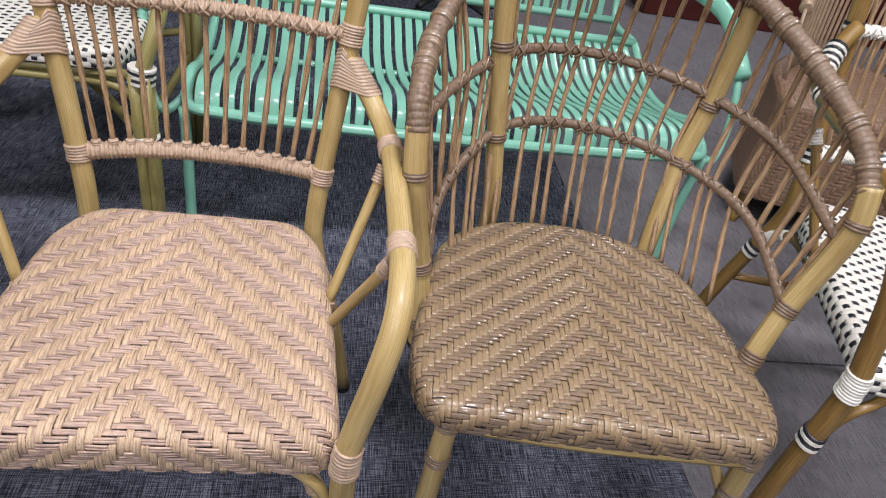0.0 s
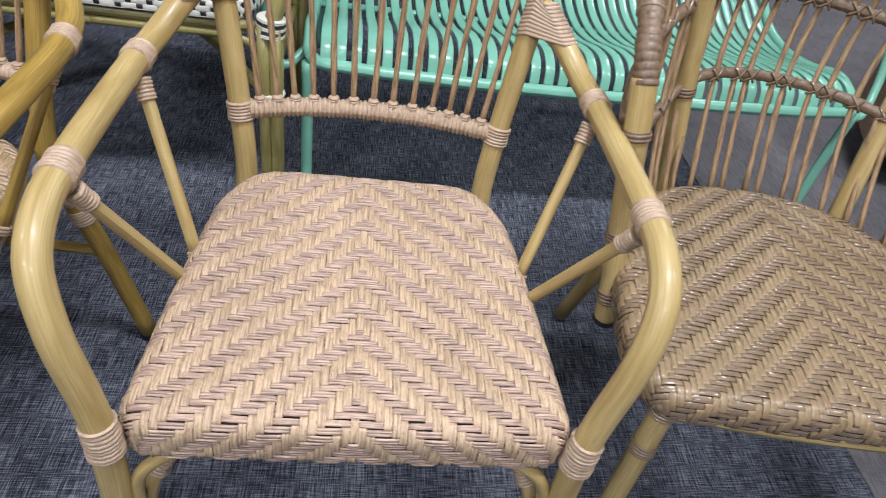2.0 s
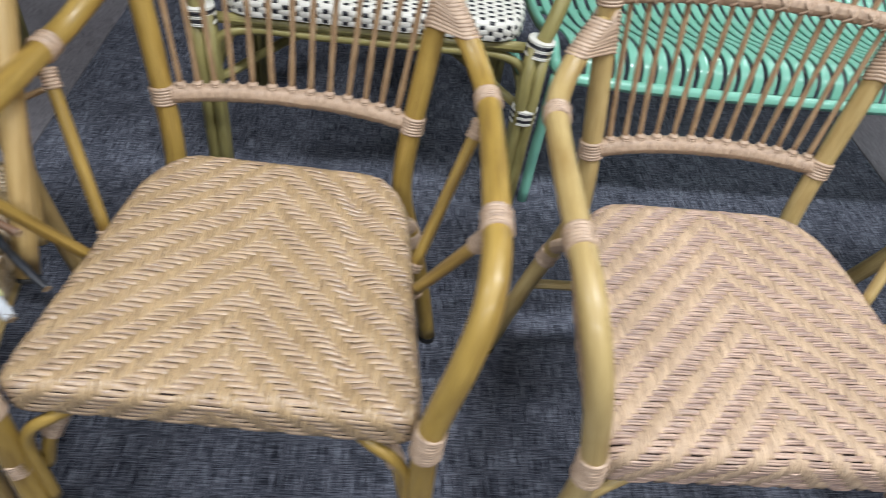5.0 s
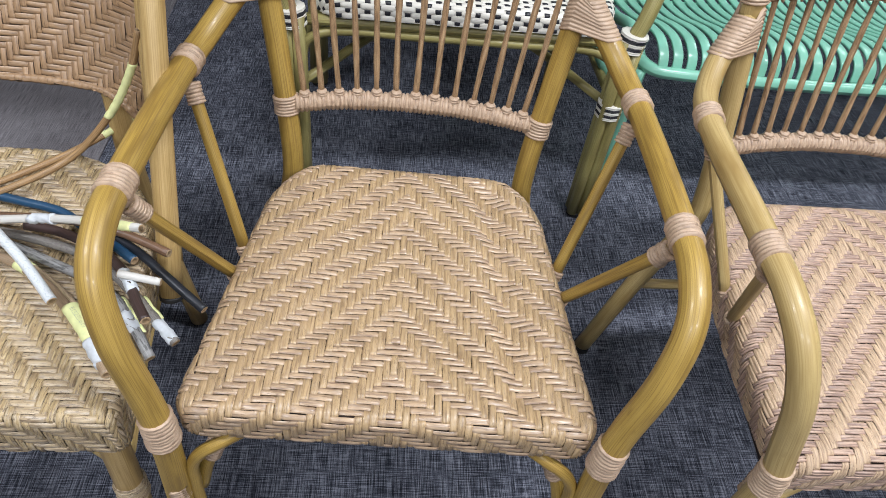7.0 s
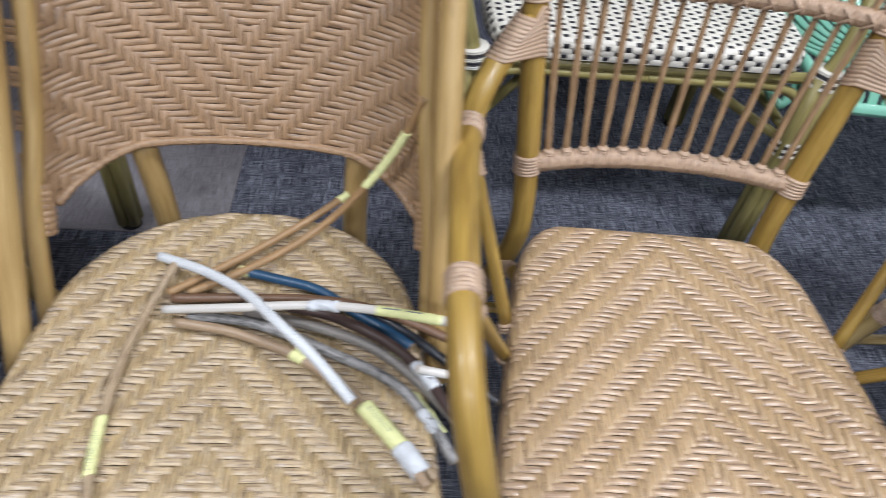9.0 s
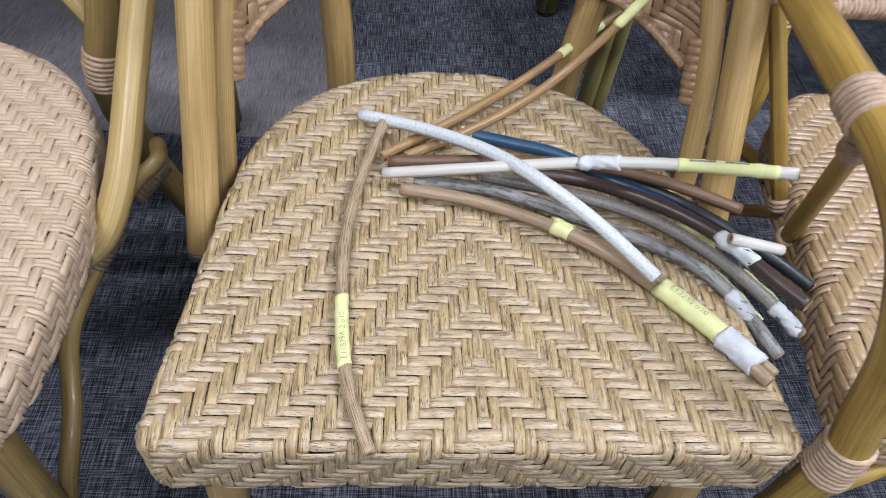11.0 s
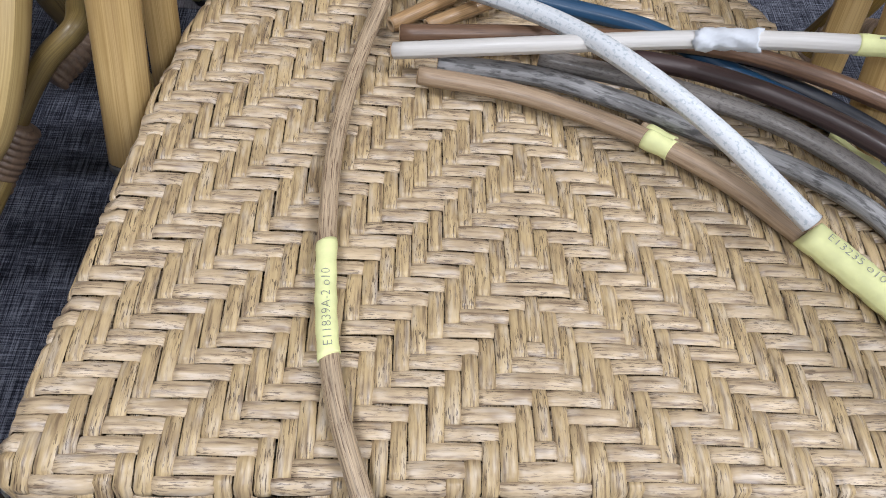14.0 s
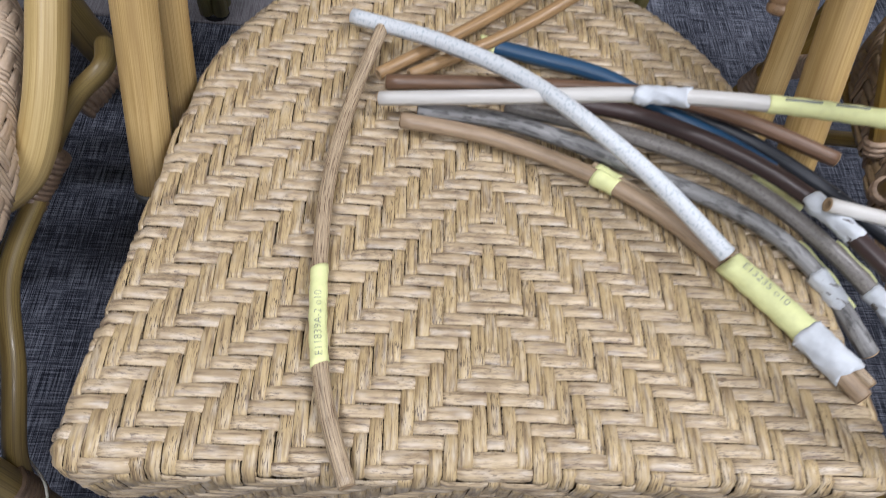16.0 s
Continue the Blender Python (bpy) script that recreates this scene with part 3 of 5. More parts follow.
        part("wrap", coil(side[5:13], 0.0110, 0.0045, 0.0012, 10, False), cane, ch)
        hook = spline(mirror([(0.197, 0.446, 0.315), (0.190, 0.425, 0.345), (0.180, 0.40, 0.372), (0.176, 0.36, 0.390), (0.178, 0.28, 0.394)], s), 5)
        part("brace", sweep(hook, 0.0085, 10), pole, ch)
        part("wrap", coil(hook[3:12], 0.0110, 0.0045, 0.0012, 10, False), cane, ch)
        bind(post, mirror([(0.200, 0.447, 0.300)], s)[0], 0.014, R + 0.0012)
    part("stretcher", rod([(-0.215, 0.452, 0.22), (0, 0.44, 0.235), (0.215, 0.452, 0.22)], 0.009, 10), pole, ch)
    low = spline([(-0.168, 0.461, 0.518), (-0.09, 0.474, 0.522), (0, 0.479, 0.523), (0.09, 0.474, 0.522), (0.168, 0.461, 0.518)], 8)
    high = spline([(-0.195, 0.496, 0.735), (-0.105, 0.511, 0.738), (0, 0.517, 0.739), (0.105, 0.511, 0.738), (0.195, 0.496, 0.735)], 8)
    top = spline([(-0.224, 0.523, 0.893), (-0.11, 0.544, 0.900), (0, 0.552, 0.902), (0.11, 0.544, 0.900), (0.224, 0.523, 0.893)], 8)
    part("lower_rail", coil(low, 0.0120, 0.0062, 0.0019, 14, False), cane, ch, "rail wound with rattan peel")
    part("upper_rail", coil(high, 0.0100, 0.0058, 0.0018, 14, False), cane, ch, "rail wound with rattan peel")
    part("top_rail", sweep(top, R, 14), pole, ch)
    def at(line, k):
        s = np.linspace(0, 1, len(line))
        return np.array([np.interp(k, s, line[:, c]) for c in range(3)])
    n = 13
    for i in range(n):
        k = (i + 0.6) / (n + 0.2)
        a, b, c = at(low, k), at(high, k), at(top, k)
        wob = 0.0015 * math.sin(i * 2.3)
        ln = spline([a + (0, 0, 0.004), a * 0.5 + b * 0.5 + (wob, 0.001, 0), b, b * 0.5 + c * 0.5 + (-wob, 0, 0), c], 4)
        part("spindle", sweep(ln, 0.0041 + 0.0005 * np.sin(np.arange(len(ln)) * 1.7 + i), 8), SPINDLE, ch, "thin stained cane")
        part("wrap", coil(np.array([a + (0, 0, 0.008 + q) for q in np.linspace(0, 0.011, 5)]), 0.0066, 0.0035, 0.001, 8, False), cane, ch)
        part("lashing", lashing(b, (1, 0, 0), 0.0125), cane, ch)
    outline = rounded([(-front, 0.020, 0.014), (front, 0.020, 0.014), (0.192, 0.20, 0.1), (0.176, 0.345, 0.05), (0.142, 0.408, 0.045), (-0.142, 0.408, 0.045), (-0.176, 0.345, 0.05), (-0.192, 0.20, 0.1)])
    if bands:
        dotted_seat(ch, outline, 0.449, seed, (-0.25, 0.25, -0.045, 0.47))
        return ch
    skin = Cushion(outline, 0.449, roll, 0.034, 0.006, wave, seed, fold)
    # dark body stands in for the shade between the strands
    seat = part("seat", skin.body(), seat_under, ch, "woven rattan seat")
    woven(seat, skin, (-0.25, 0.25, first, 0.47), px, py, twill(over), warp, weft, lines, thick, seed, gap)
    return ch


armchair((0, 0, 0), 0, POLE_OLIVE, CANE_WRAP, CANE_ROSE_LIGHT, CANE_ROSE, GAP_SHADE_ROSE,
         "olive rattan armchair with rose-tan woven seat and spindle back", "row of chairs", 0.0082, 0.0081, 3, (2, 2), 1, 0.020, gap=(0.0, 0.18), thick=0.0022, first=-0.0787)
armchair((-0.648, 0.032, 0), -3, POLE_AMBER, CANE_WRAP, CANE_TAN_LIGHT, CANE_TAN, GAP_SHADE_ROSE,
         "amber rattan armchair with honey-tan woven seat and spindle back", "row of chairs", 0.0083, 0.0081, 3, (1, 1), 2, 0.012, gap=(0.0, 0.12), thick=0.0017, wave=0.0020, first=-0.0946, front=0.213, fold=(0.146, -0.08, 0.019, 0.009))
armchair((1.19, 0.07, 0), -13, POLE_TOFFEE, CANE_WHITE, CANE_WHITE, CANE_WHITE, UNDER_WHITE,
         "brown pole armchair with white seat flecked black", "row of chairs", 0.012, 0.010, 2, (1, 1), 3, 0.015, bands=True, deep=1.2, rise=1.16, tall=1.085)


# ---- barrel chair ----
def barrel_chair(place):
    ch = thing("barrel_chair", "olive rattan barrel chair with glossy umber woven seat", "armchair", place, 0, "row of chairs")
    R = 0.0155
    outline = rounded([(-0.220, 0.008, 0.05), (0.220, -0.036, 0.05), (0.247, 0.02, 0.03), (0.240, 0.18, 0.08), (0.205, 0.33, 0.10), (0.09, 0.395, 0.08), (-0.06, 0.400, 0.08), (-0.165, 0.345, 0.10), (-0.205, 0.20, 0.08), (-0.226, 0.09, 0.03)])
    skin = Cushion(outline, 0.452, 0.018, 0.020, 0.004, 0.0004, 4)
    seat = part("seat", skin.body(), GAP_SHADE_UMBER, ch, "glossy umber woven seat")
    ct, st = math.cos(math.radians(7.0)), math.sin(math.radians(7.0))

    def turned(p, lift):
        """The weave runs a little askew on this seat."""
        return skin(np.c_[p[:, 0] * ct + p[:, 1] * st + 0.003, p[:, 1] * ct - p[:, 0] * st], lift)
    woven(seat, turned, (-0.33, 0.33, -0.153, 0.50), 0.0082, 0.0082, twill(3), CANE_UMBER, CANE_UMBER_GREY, (1, 1), 0.0020, 4, (0.02, 0.13), 0.3)
    hoop = spline([(-0.264, 0.236, 0.692), (-0.267, 0.262, 0.732), (-0.242, 0.365, 0.787), (-0.176, 0.465, 0.855), (-0.063, 0.500, 0.893), (0.06, 0.475, 0.905), (0.20, 0.42, 0.885), (0.282, 0.29, 0.822), (0.316, 0.19, 0.768), (0.318, 0.145, 0.725)], 10)
    part("top_rail", coil(hoop, 0.0138, 0.009, 0.0009, 14, False), CANE_DARK, ch, "hoop wound with glossy umber peel")
    for pts in ([(-0.216, 0.196, 0.356), (-0.219, 0.204, 0.395), (-0.231, 0.222, 0.488), (-0.255, 0.216, 0.60), (-0.261, 0.220, 0.64), (-0.265, 0.242, 0.70)],
                [(0.252, 0.09, 0.385), (0.262, 0.105, 0.46), (0.287, 0.125, 0.54), (0.309, 0.130, 0.62), (0.318, 0.132, 0.685), (0.318, 0.148, 0.735)]):
        ln = spline(pts, 8)
        part("arm_post", sweep(ln, R, 14), POLE_OLIVE, ch)
        for q, half in ((1, 0.010), (2, 0.010), (4, 0.006)):
            part("wrap", wound(ln, pts[q], half, R + 0.001), CANE_DARK, ch)
        part("rubber_foot", rod([np.array(pts[0]) - (0, 0, 0.004), np.array(pts[0]) + (0, 0, 0.004)], R + 0.0006, 14), RUBBER, ch)
    def arc(z, w, d, y0, lift, n=40):
        a = np.linspace(-0.02, np.pi + 0.02, n)
        return np.c_[0.024 - w * np.cos(a), y0 + d * np.sin(a), z - lift * (1 - np.sin(a)) ** 1.3]
    def even(line, n=48):
        d = np.r_[0, np.cumsum(np.linalg.norm(np.diff(line, axis=0), axis=1))]
        return np.c_[tuple(np.interp(np.linspace(0, d[-1], n), d, line[:, c]) for c in range(3))]
    lower = even(spline([(-0.210, 0.255, 0.41), (-0.211, 0.29, 0.472), (-0.203, 0.335, 0.518), (-0.168, 0.39, 0.563), *arc(0.606, 0.290, 0.365, 0.13, 0.050)[15:34:6], (0.287, 0.125, 0.535)], 5))
    upper = even(spline([(-0.272, 0.235, 0.648), (-0.256, 0.29, 0.668), (-0.205, 0.385, 0.693), *arc(0.724, 0.301, 0.385, 0.14, 0.058)[15:34:6], (0.3145, 0.131, 0.650)], 5))
    part("back_band", coil(lower, 0.0080, 0.014, 0.0007, 12, False), CANE_DARK, ch)
    part("back_band", coil(upper, 0.0080, 0.014, 0.0007, 12, False), CANE_DARK, ch)
    for pts in ([(-0.125, 0.530, 0.012), (-0.086, 0.432, 0.42), (-0.104, 0.452, 0.590), (-0.126, 0.462, 0.74), (-0.140, 0.475, 0.872)],
                [(0.26, 0.42, 0.012), (0.195, 0.375, 0.42), (0.212, 0.419, 0.598), (0.228, 0.43, 0.70), (0.222, 0.418, 0.875)]):
        ln = spline(pts, 8)
        part("rear_post", sweep(ln, R, 14), POLE_OLIVE, ch)
        for z in (2, 3):
            part("lashing", wound(ln, pts[z], 0.009, R + 0.0012, 0.006), CANE_DARK, ch)
    n = 30
    for i in range(n):
        k = (i + 0.5) / n
        j = int(round(k * (len(lower) - 1)))
        a, b = lower[j], upper[j]
        turn = math.atan2(a[1] - 0.10, -(a[0] - 0.024))
        h = hoop[int(np.argmin(np.abs(np.arctan2(hoop[:, 1] - 0.10, -(hoop[:, 0] - 0.024)) - turn)))]
        pts = [b * 0 + a, b, h]
        if 0.2 < k < 0.8:
            base = np.array((a[0] * 0.97, a[1] - 0.075, 0.435))
            pts = [base, a, b, h]
        wob = 0.002 * math.sin(i * 1.9)
        ln = spline([p + np.array((wob * (q % 2), 0, 0)) for q, p in enumerate(pts)], 6)
        part("spindle", sweep(ln, 0.0043 + 0.0004 * np.sin(np.arange(len(ln)) * 1.3 + i), 8), SPINDLE, ch, "thin stained cane")
        hk = int(np.argmin(np.linalg.norm(hoop - h, axis=1)))
        part("lashing", wound(hoop, hoop[hk], 0.006, 0.0152, 0.006), CANE_UMBER_GREY, ch)
        for q in (a, b):
            t = lower[min(j + 1, len(lower) - 1)] - lower[max(j - 1, 0)]
            part("lashing", lashing(q, t, 0.0100, 0.013), CANE_UMBER_GREY, ch)
    for s, fx, fy in ((-1, -0.188, 0.028), (1, 0.232, -0.018)):
        ln = spline([(fx * 1.06, fy - 0.02, 0.012), (fx, fy, 0.41)], 10)
        part("front_leg", sweep(ln, R, 14), POLE_OLIVE, ch)
        part("wrap", wound(ln, (fx, fy, 0.395), 0.022, R + 0.0016), CANE_UMBER_GREY, ch)
        part("wrap", wound(ln, (fx, fy, 0.31), 0.010, R + 0.0012), CANE_UMBER_GREY, ch)
        part("brace", rod([(fx * 0.99, fy, 0.30), (fx * 0.85, fy + 0.05, 0.36), (fx * 0.55, fy + 0.16, 0.405)], 0.0085, 10), POLE_OLIVE, ch)
    part("front_rail", rod([(-0.185, 0.022, 0.384), (0.0, -0.004, 0.382), (0.228, -0.024, 0.384)], 0.010, 10), POLE_OLIVE, ch)
    return ch


barrel_chair((0.561, 0.066, 0))


# ---- wicker side chair ----
def side_chair(place):
    ch = thing("wicker_chair", "pale rattan chair with straw woven seat and wicker back", "chair", place, 0, "row of chairs")
    outline = rounded([(-0.219, 0.004, 0.008), (0.219, 0.004, 0.008), (0.206, 0.12, 0.08), (0.197, 0.22, 0.08), (0.182, 0.30, 0.06), (0.130, 0.368, 0.06), (0.05, 0.402, 0.05), (-0.05, 0.402, 0.05), (-0.130, 0.368, 0.06), (-0.182, 0.30, 0.06), (-0.197, 0.22, 0.08), (-0.206, 0.12, 0.08)])
    skin = Cushion(outline, 0.452, 0.008, 0.055, 0.002, 0.0008, 7)
    seat = part("seat", skin.body(), GAP_SHADE_TAN, ch, "straw woven seat")
    woven(seat, skin, (-0.29, 0.29, -0.097, 0.47), 0.0079, 0.0080, twill(3), CANE_STRAW, CANE_STRAW_GREY, (1, 1), 0.0019, 7, (0.03, 0.035), 1.0)
    for s in (-1, 1):
        ln = spline([(s * 0.227, 0.200, 0.402), (s * 0.216, 0.460, 0.86)], 10)
        part("back_post", sweep(ln, 0.0142, 14), POLE_PALE, ch)
        part("rubber_foot", rod([(s * 0.227, 0.1985, 0.3985), (s * 0.227, 0.2000, 0.4035)], 0.0145, 14), RUBBER, ch)
        part("side_pole", rod([(s * 0.217, 0.260, 0.40), (s * 0.212, 0.312, 0.53), (s * 0.203, 0.365, 0.62), (s * 0.196, 0.49, 0.86)], 0.0105, 12), POLE_PALE, ch)
        part("rear_leg", rod([(s * 0.150, 0.46, 0.012), (s * 0.122, 0.430, 0.39), (s * 0.127, 0.425, 0.552)], 0.0155, 14), POLE_PALE, ch)
        leg = spline([(s * 0.200, 0.00, 0.012), (s * 0.190, 0.035, 0.40)], 8)
        part("front_leg", sweep(leg, 0.0165, 14), POLE_PALE, ch)
        part("wrap", wound(leg, (s * 0.194, 0.02, 0.25), 0.016, 0.018), CANE_STRAW_GREY, ch)
        part("brace", rod([(s * 0.188, 0.03, 0.30), (s * 0.15, 0.035, 0.355), (s * 0.07, 0.04, 0.392)], 0.0085, 10), POLE_OLIVE, ch)
        part("brace", rod([(s * 0.196, 0.04, 0.30), (s * 0.200, 0.13, 0.36), (s * 0.200, 0.24, 0.385)], 0.0085, 10), POLE_OLIVE, ch)

    def curve(p, lift):
        """Backrest: hollow towards the sitter, leaning back, its lower edge arched."""
        x, z = p[:, 0], p[:, 1]
        u = x / 0.205
        y = 0.300 + 0.095 * np.sqrt(np.clip(1 - np.abs(u) ** 2.4, 0, 1)) + (z - 0.5) * 0.50
        slope = -np.clip(u * 0.9, -0.9, 0.9)
        nrm = np.c_[slope * 1.0, -np.ones_like(x), np.zeros_like(x)]
        nrm /= np.linalg.norm(nrm, axis=1)[:, None]
        low = 0.557 - 0.032 * np.clip((np.abs(u) - 0.55) / 0.43, 0, 1) ** 1.7
        over = np.maximum(low - z, np.abs(x) - 0.209)
        z = np.maximum(z, low - 0.001)
        return np.c_[x * (1 - 0.08 * (z - 0.45)), y, z] + nrm * lift[:, None], over
    gx, gz = np.linspace(-0.203, 0.203, 41), np.linspace(0.0, 1.0, 12)
    pts = []
    for t in gz:
        for x in gx:
            low = 0.557 - 0.032 * min(1, max(0, (abs(x / 0.205) - 0.55) / 0.43)) ** 1.7
            pts.append((x, low + (0.84 - low) * t))
    pl, _ = curve(np.array(pts), np.full(len(pts), -0.004))
    n = len(gx)
    back = part("backrest", (pl, [(j * n + i, j * n + i + 1, (j + 1) * n + i + 1, (j + 1) * n + i) for j in range(len(gz) - 1) for i in range(n - 1)], np.array(pts)), GAP_SHADE_TAN, ch, "hollow wicker back")
    solid = back.modifiers.new("thickness", "SOLIDIFY")
    solid.thickness, solid.offset = 0.006, 0
    woven(back, curve, (-0.215, 0.215, 0.485, 0.83), 0.0080, 0.0066, lambda i, j: ((abs(i) - j) % 6) < 3, CANE_BACK, CANE_BACK, (1, 1), 0.0019, 8, 0.06)
    rim = [(x, 0.554 - 0.032 * min(1, max(0, (abs(x / 0.205) - 0.55) / 0.43)) ** 1.7) for x in np.linspace(-0.20, 0.20, 31)]
    rp, _ = curve(np.array(rim), np.zeros(31))
    part("lower_rim", coil(rp, 0.0046, 0.0095, 0.0006, 10, False), CANE_BACK, back)
    tp, _ = curve(np.array([(x, 0.845) for x in np.linspace(-0.20, 0.20, 21)]), np.zeros(21))
    part("top_rail", sweep(tp, 0.014, 12), POLE_PALE, ch)
    for s in (-1, 1):
        part("wrap", coil(np.array([(s * 0.205, 0.335, 0.556), (s * 0.207, 0.310, 0.502)]), 0.0112, 0.0075, 0.0010, 12, False), CANE_BACK, ch)
    return ch


side_chair((-1.147, 0.04, 0))


# ---- pale lattice chair ----
def lattice_chair(place):
    ch = thing("lattice_chair", "olive rattan chair with cream woven seat and lattice back", "chair", place, 0, "row of chairs")
    outline = rounded([(-0.205, 0.02, 0.05), (0.205, 0.02, 0.05), (0.218, 0.10, 0.08), (0.218, 0.20, 0.08), (0.195, 0.33, 0.08), (0.15, 0.395, 0.05), (0.07, 0.44, 0.05), (-0.07, 0.44, 0.05), (-0.15, 0.395, 0.05), (-0.195, 0.33, 0.08), (-0.218, 0.20, 0.08), (-0.218, 0.10, 0.08)])
    skin = Cushion(outline, 0.452, 0.014, 0.026, 0.003, 0.0005, 9)
    seat = part("seat", skin.body(), GAP_SHADE_TAN, ch, "cream woven seat")
    woven(seat, skin, (-0.28, 0.28, -0.05, 0.50), 0.0090, 0.0088, lambda i, j: ((i + j) % 4) < 2, CANE_CREAM, CANE_CREAM, (1, 2), 0.0019, 9, 0.07)
    for s in (-1, 1):
        arm = spline([(s * 0.190, 0.208, 0.380), (s * 0.224, 0.226, 0.400), (s * 0.243, 0.254, 0.436), (s * 0.258, 0.330, 0.52), (s * 0.284, 0.43, 0.663), (s * 0.310, 0.51, 0.79)], 8)
        part("arm", sweep(arm, 0.0135, 14), POLE_OLIVE, ch)
        post = spline([(s * 0.24, 0.52, 0.012), (s * 0.185, 0.42, 0.42), (s * 0.200, 0.432, 0.50), (s * 0.214, 0.462, 0.585)], 8)
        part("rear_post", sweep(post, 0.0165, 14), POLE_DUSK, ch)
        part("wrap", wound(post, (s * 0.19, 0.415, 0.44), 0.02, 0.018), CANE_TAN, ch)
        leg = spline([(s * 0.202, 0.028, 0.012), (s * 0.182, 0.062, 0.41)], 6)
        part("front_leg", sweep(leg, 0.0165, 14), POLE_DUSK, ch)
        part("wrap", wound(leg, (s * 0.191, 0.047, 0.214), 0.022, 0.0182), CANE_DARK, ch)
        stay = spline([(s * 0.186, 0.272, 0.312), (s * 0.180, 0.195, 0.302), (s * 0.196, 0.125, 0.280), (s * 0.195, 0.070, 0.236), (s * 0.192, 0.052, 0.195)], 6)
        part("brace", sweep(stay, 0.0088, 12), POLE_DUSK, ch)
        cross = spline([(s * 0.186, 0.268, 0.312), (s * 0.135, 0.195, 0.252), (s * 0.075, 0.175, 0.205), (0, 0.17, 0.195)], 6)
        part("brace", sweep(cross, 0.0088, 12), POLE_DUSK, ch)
        knot = spline([(s * 0.212, 0.300, 0.352), (s * 0.190, 0.275, 0.322), (s * 0.172, 0.250, 0.298)], 6)
        part("wrap", coil(knot[2:-2], 0.0120, 0.0055, 0.0012, 14, False), CANE_DARK, ch)
        hook = spline([(s * 0.238, 0.372, 0.385), (s * 0.246, 0.342, 0.391), (s * 0.224, 0.325, 0.374), (s * 0.202, 0.300, 0.346), (s * 0.186, 0.272, 0.315)], 6)
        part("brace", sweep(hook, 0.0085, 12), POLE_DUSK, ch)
        under = spline([(s * 0.236, 0.378, 0.352), (s * 0.214, 0.335, 0.342), (s * 0.190, 0.290, 0.328)], 6)
        part("wrap", coil(under[:7], 0.0100, 0.0055, 0.0012, 12, False), CANE_DARK, ch)
        part("tie", rod([(s * 0.19, 0.075, 0.205), (s * 0.215, 0.05, 0.213), (s * 0.222, 0.01, 0.212), (s * 0.200, -0.02, 0.205)], 0.0012, 6), CANE_WHITE, ch, "clear nylon tie")
    def face(x, z):
        return np.array((x, 0.43 + 0.05 * math.sqrt(max(0, 1 - (x / 0.26) ** 2)) + (z - 0.5) * 0.10, z))
    low = [face(x, 0.575 - 0.055 * math.cos(x / 0.25 * math.pi / 2) + 0.06 * max(0, abs(x) / 0.23 - 0.8)) for x in np.linspace(-0.235, 0.235, 25)]
    part("backrest_rim", coil(np.array(low), 0.013, 0.008, 0.0016, 12, False), CANE_CREAM, ch)
    for s in (-1, 1):
        part("backrest_rim", coil(np.array([face(s * 0.236, z) for z in np.linspace(0.580, 0.88, 12)]), 0.018, 0.009, 0.0018, 12, False), CANE_CREAM, ch)
    for i in range(-14, 17):
        for d in (-1, 1):
            pts = []
            for t in np.linspace(0, 0.30, 9):
                x = d * (i * 0.027 + t * 0.55 - 0.06)
                if abs(x) < 0.232:
                    pts.append(face(x, 0.545 + t) + np.array((0, 0.0022 * d, 0)))
            if len(pts) > 2:
                part("lattice_strand", sweep(np.array(pts), 0.0047, 8, 0.5), CANE_CREAM, ch)
    part("brace", rod([face(-0.19, 0.50), face(-0.10, 0.535) + (0, 0.01, 0), face(0, 0.545) + (0, 0.01, 0), face(0.10, 0.535) + (0, 0.01, 0), face(0.19, 0.44)], 0.010, 10), POLE_OLIVE, ch)
    return ch


lattice_chair((-1.690, 0.02, 0))


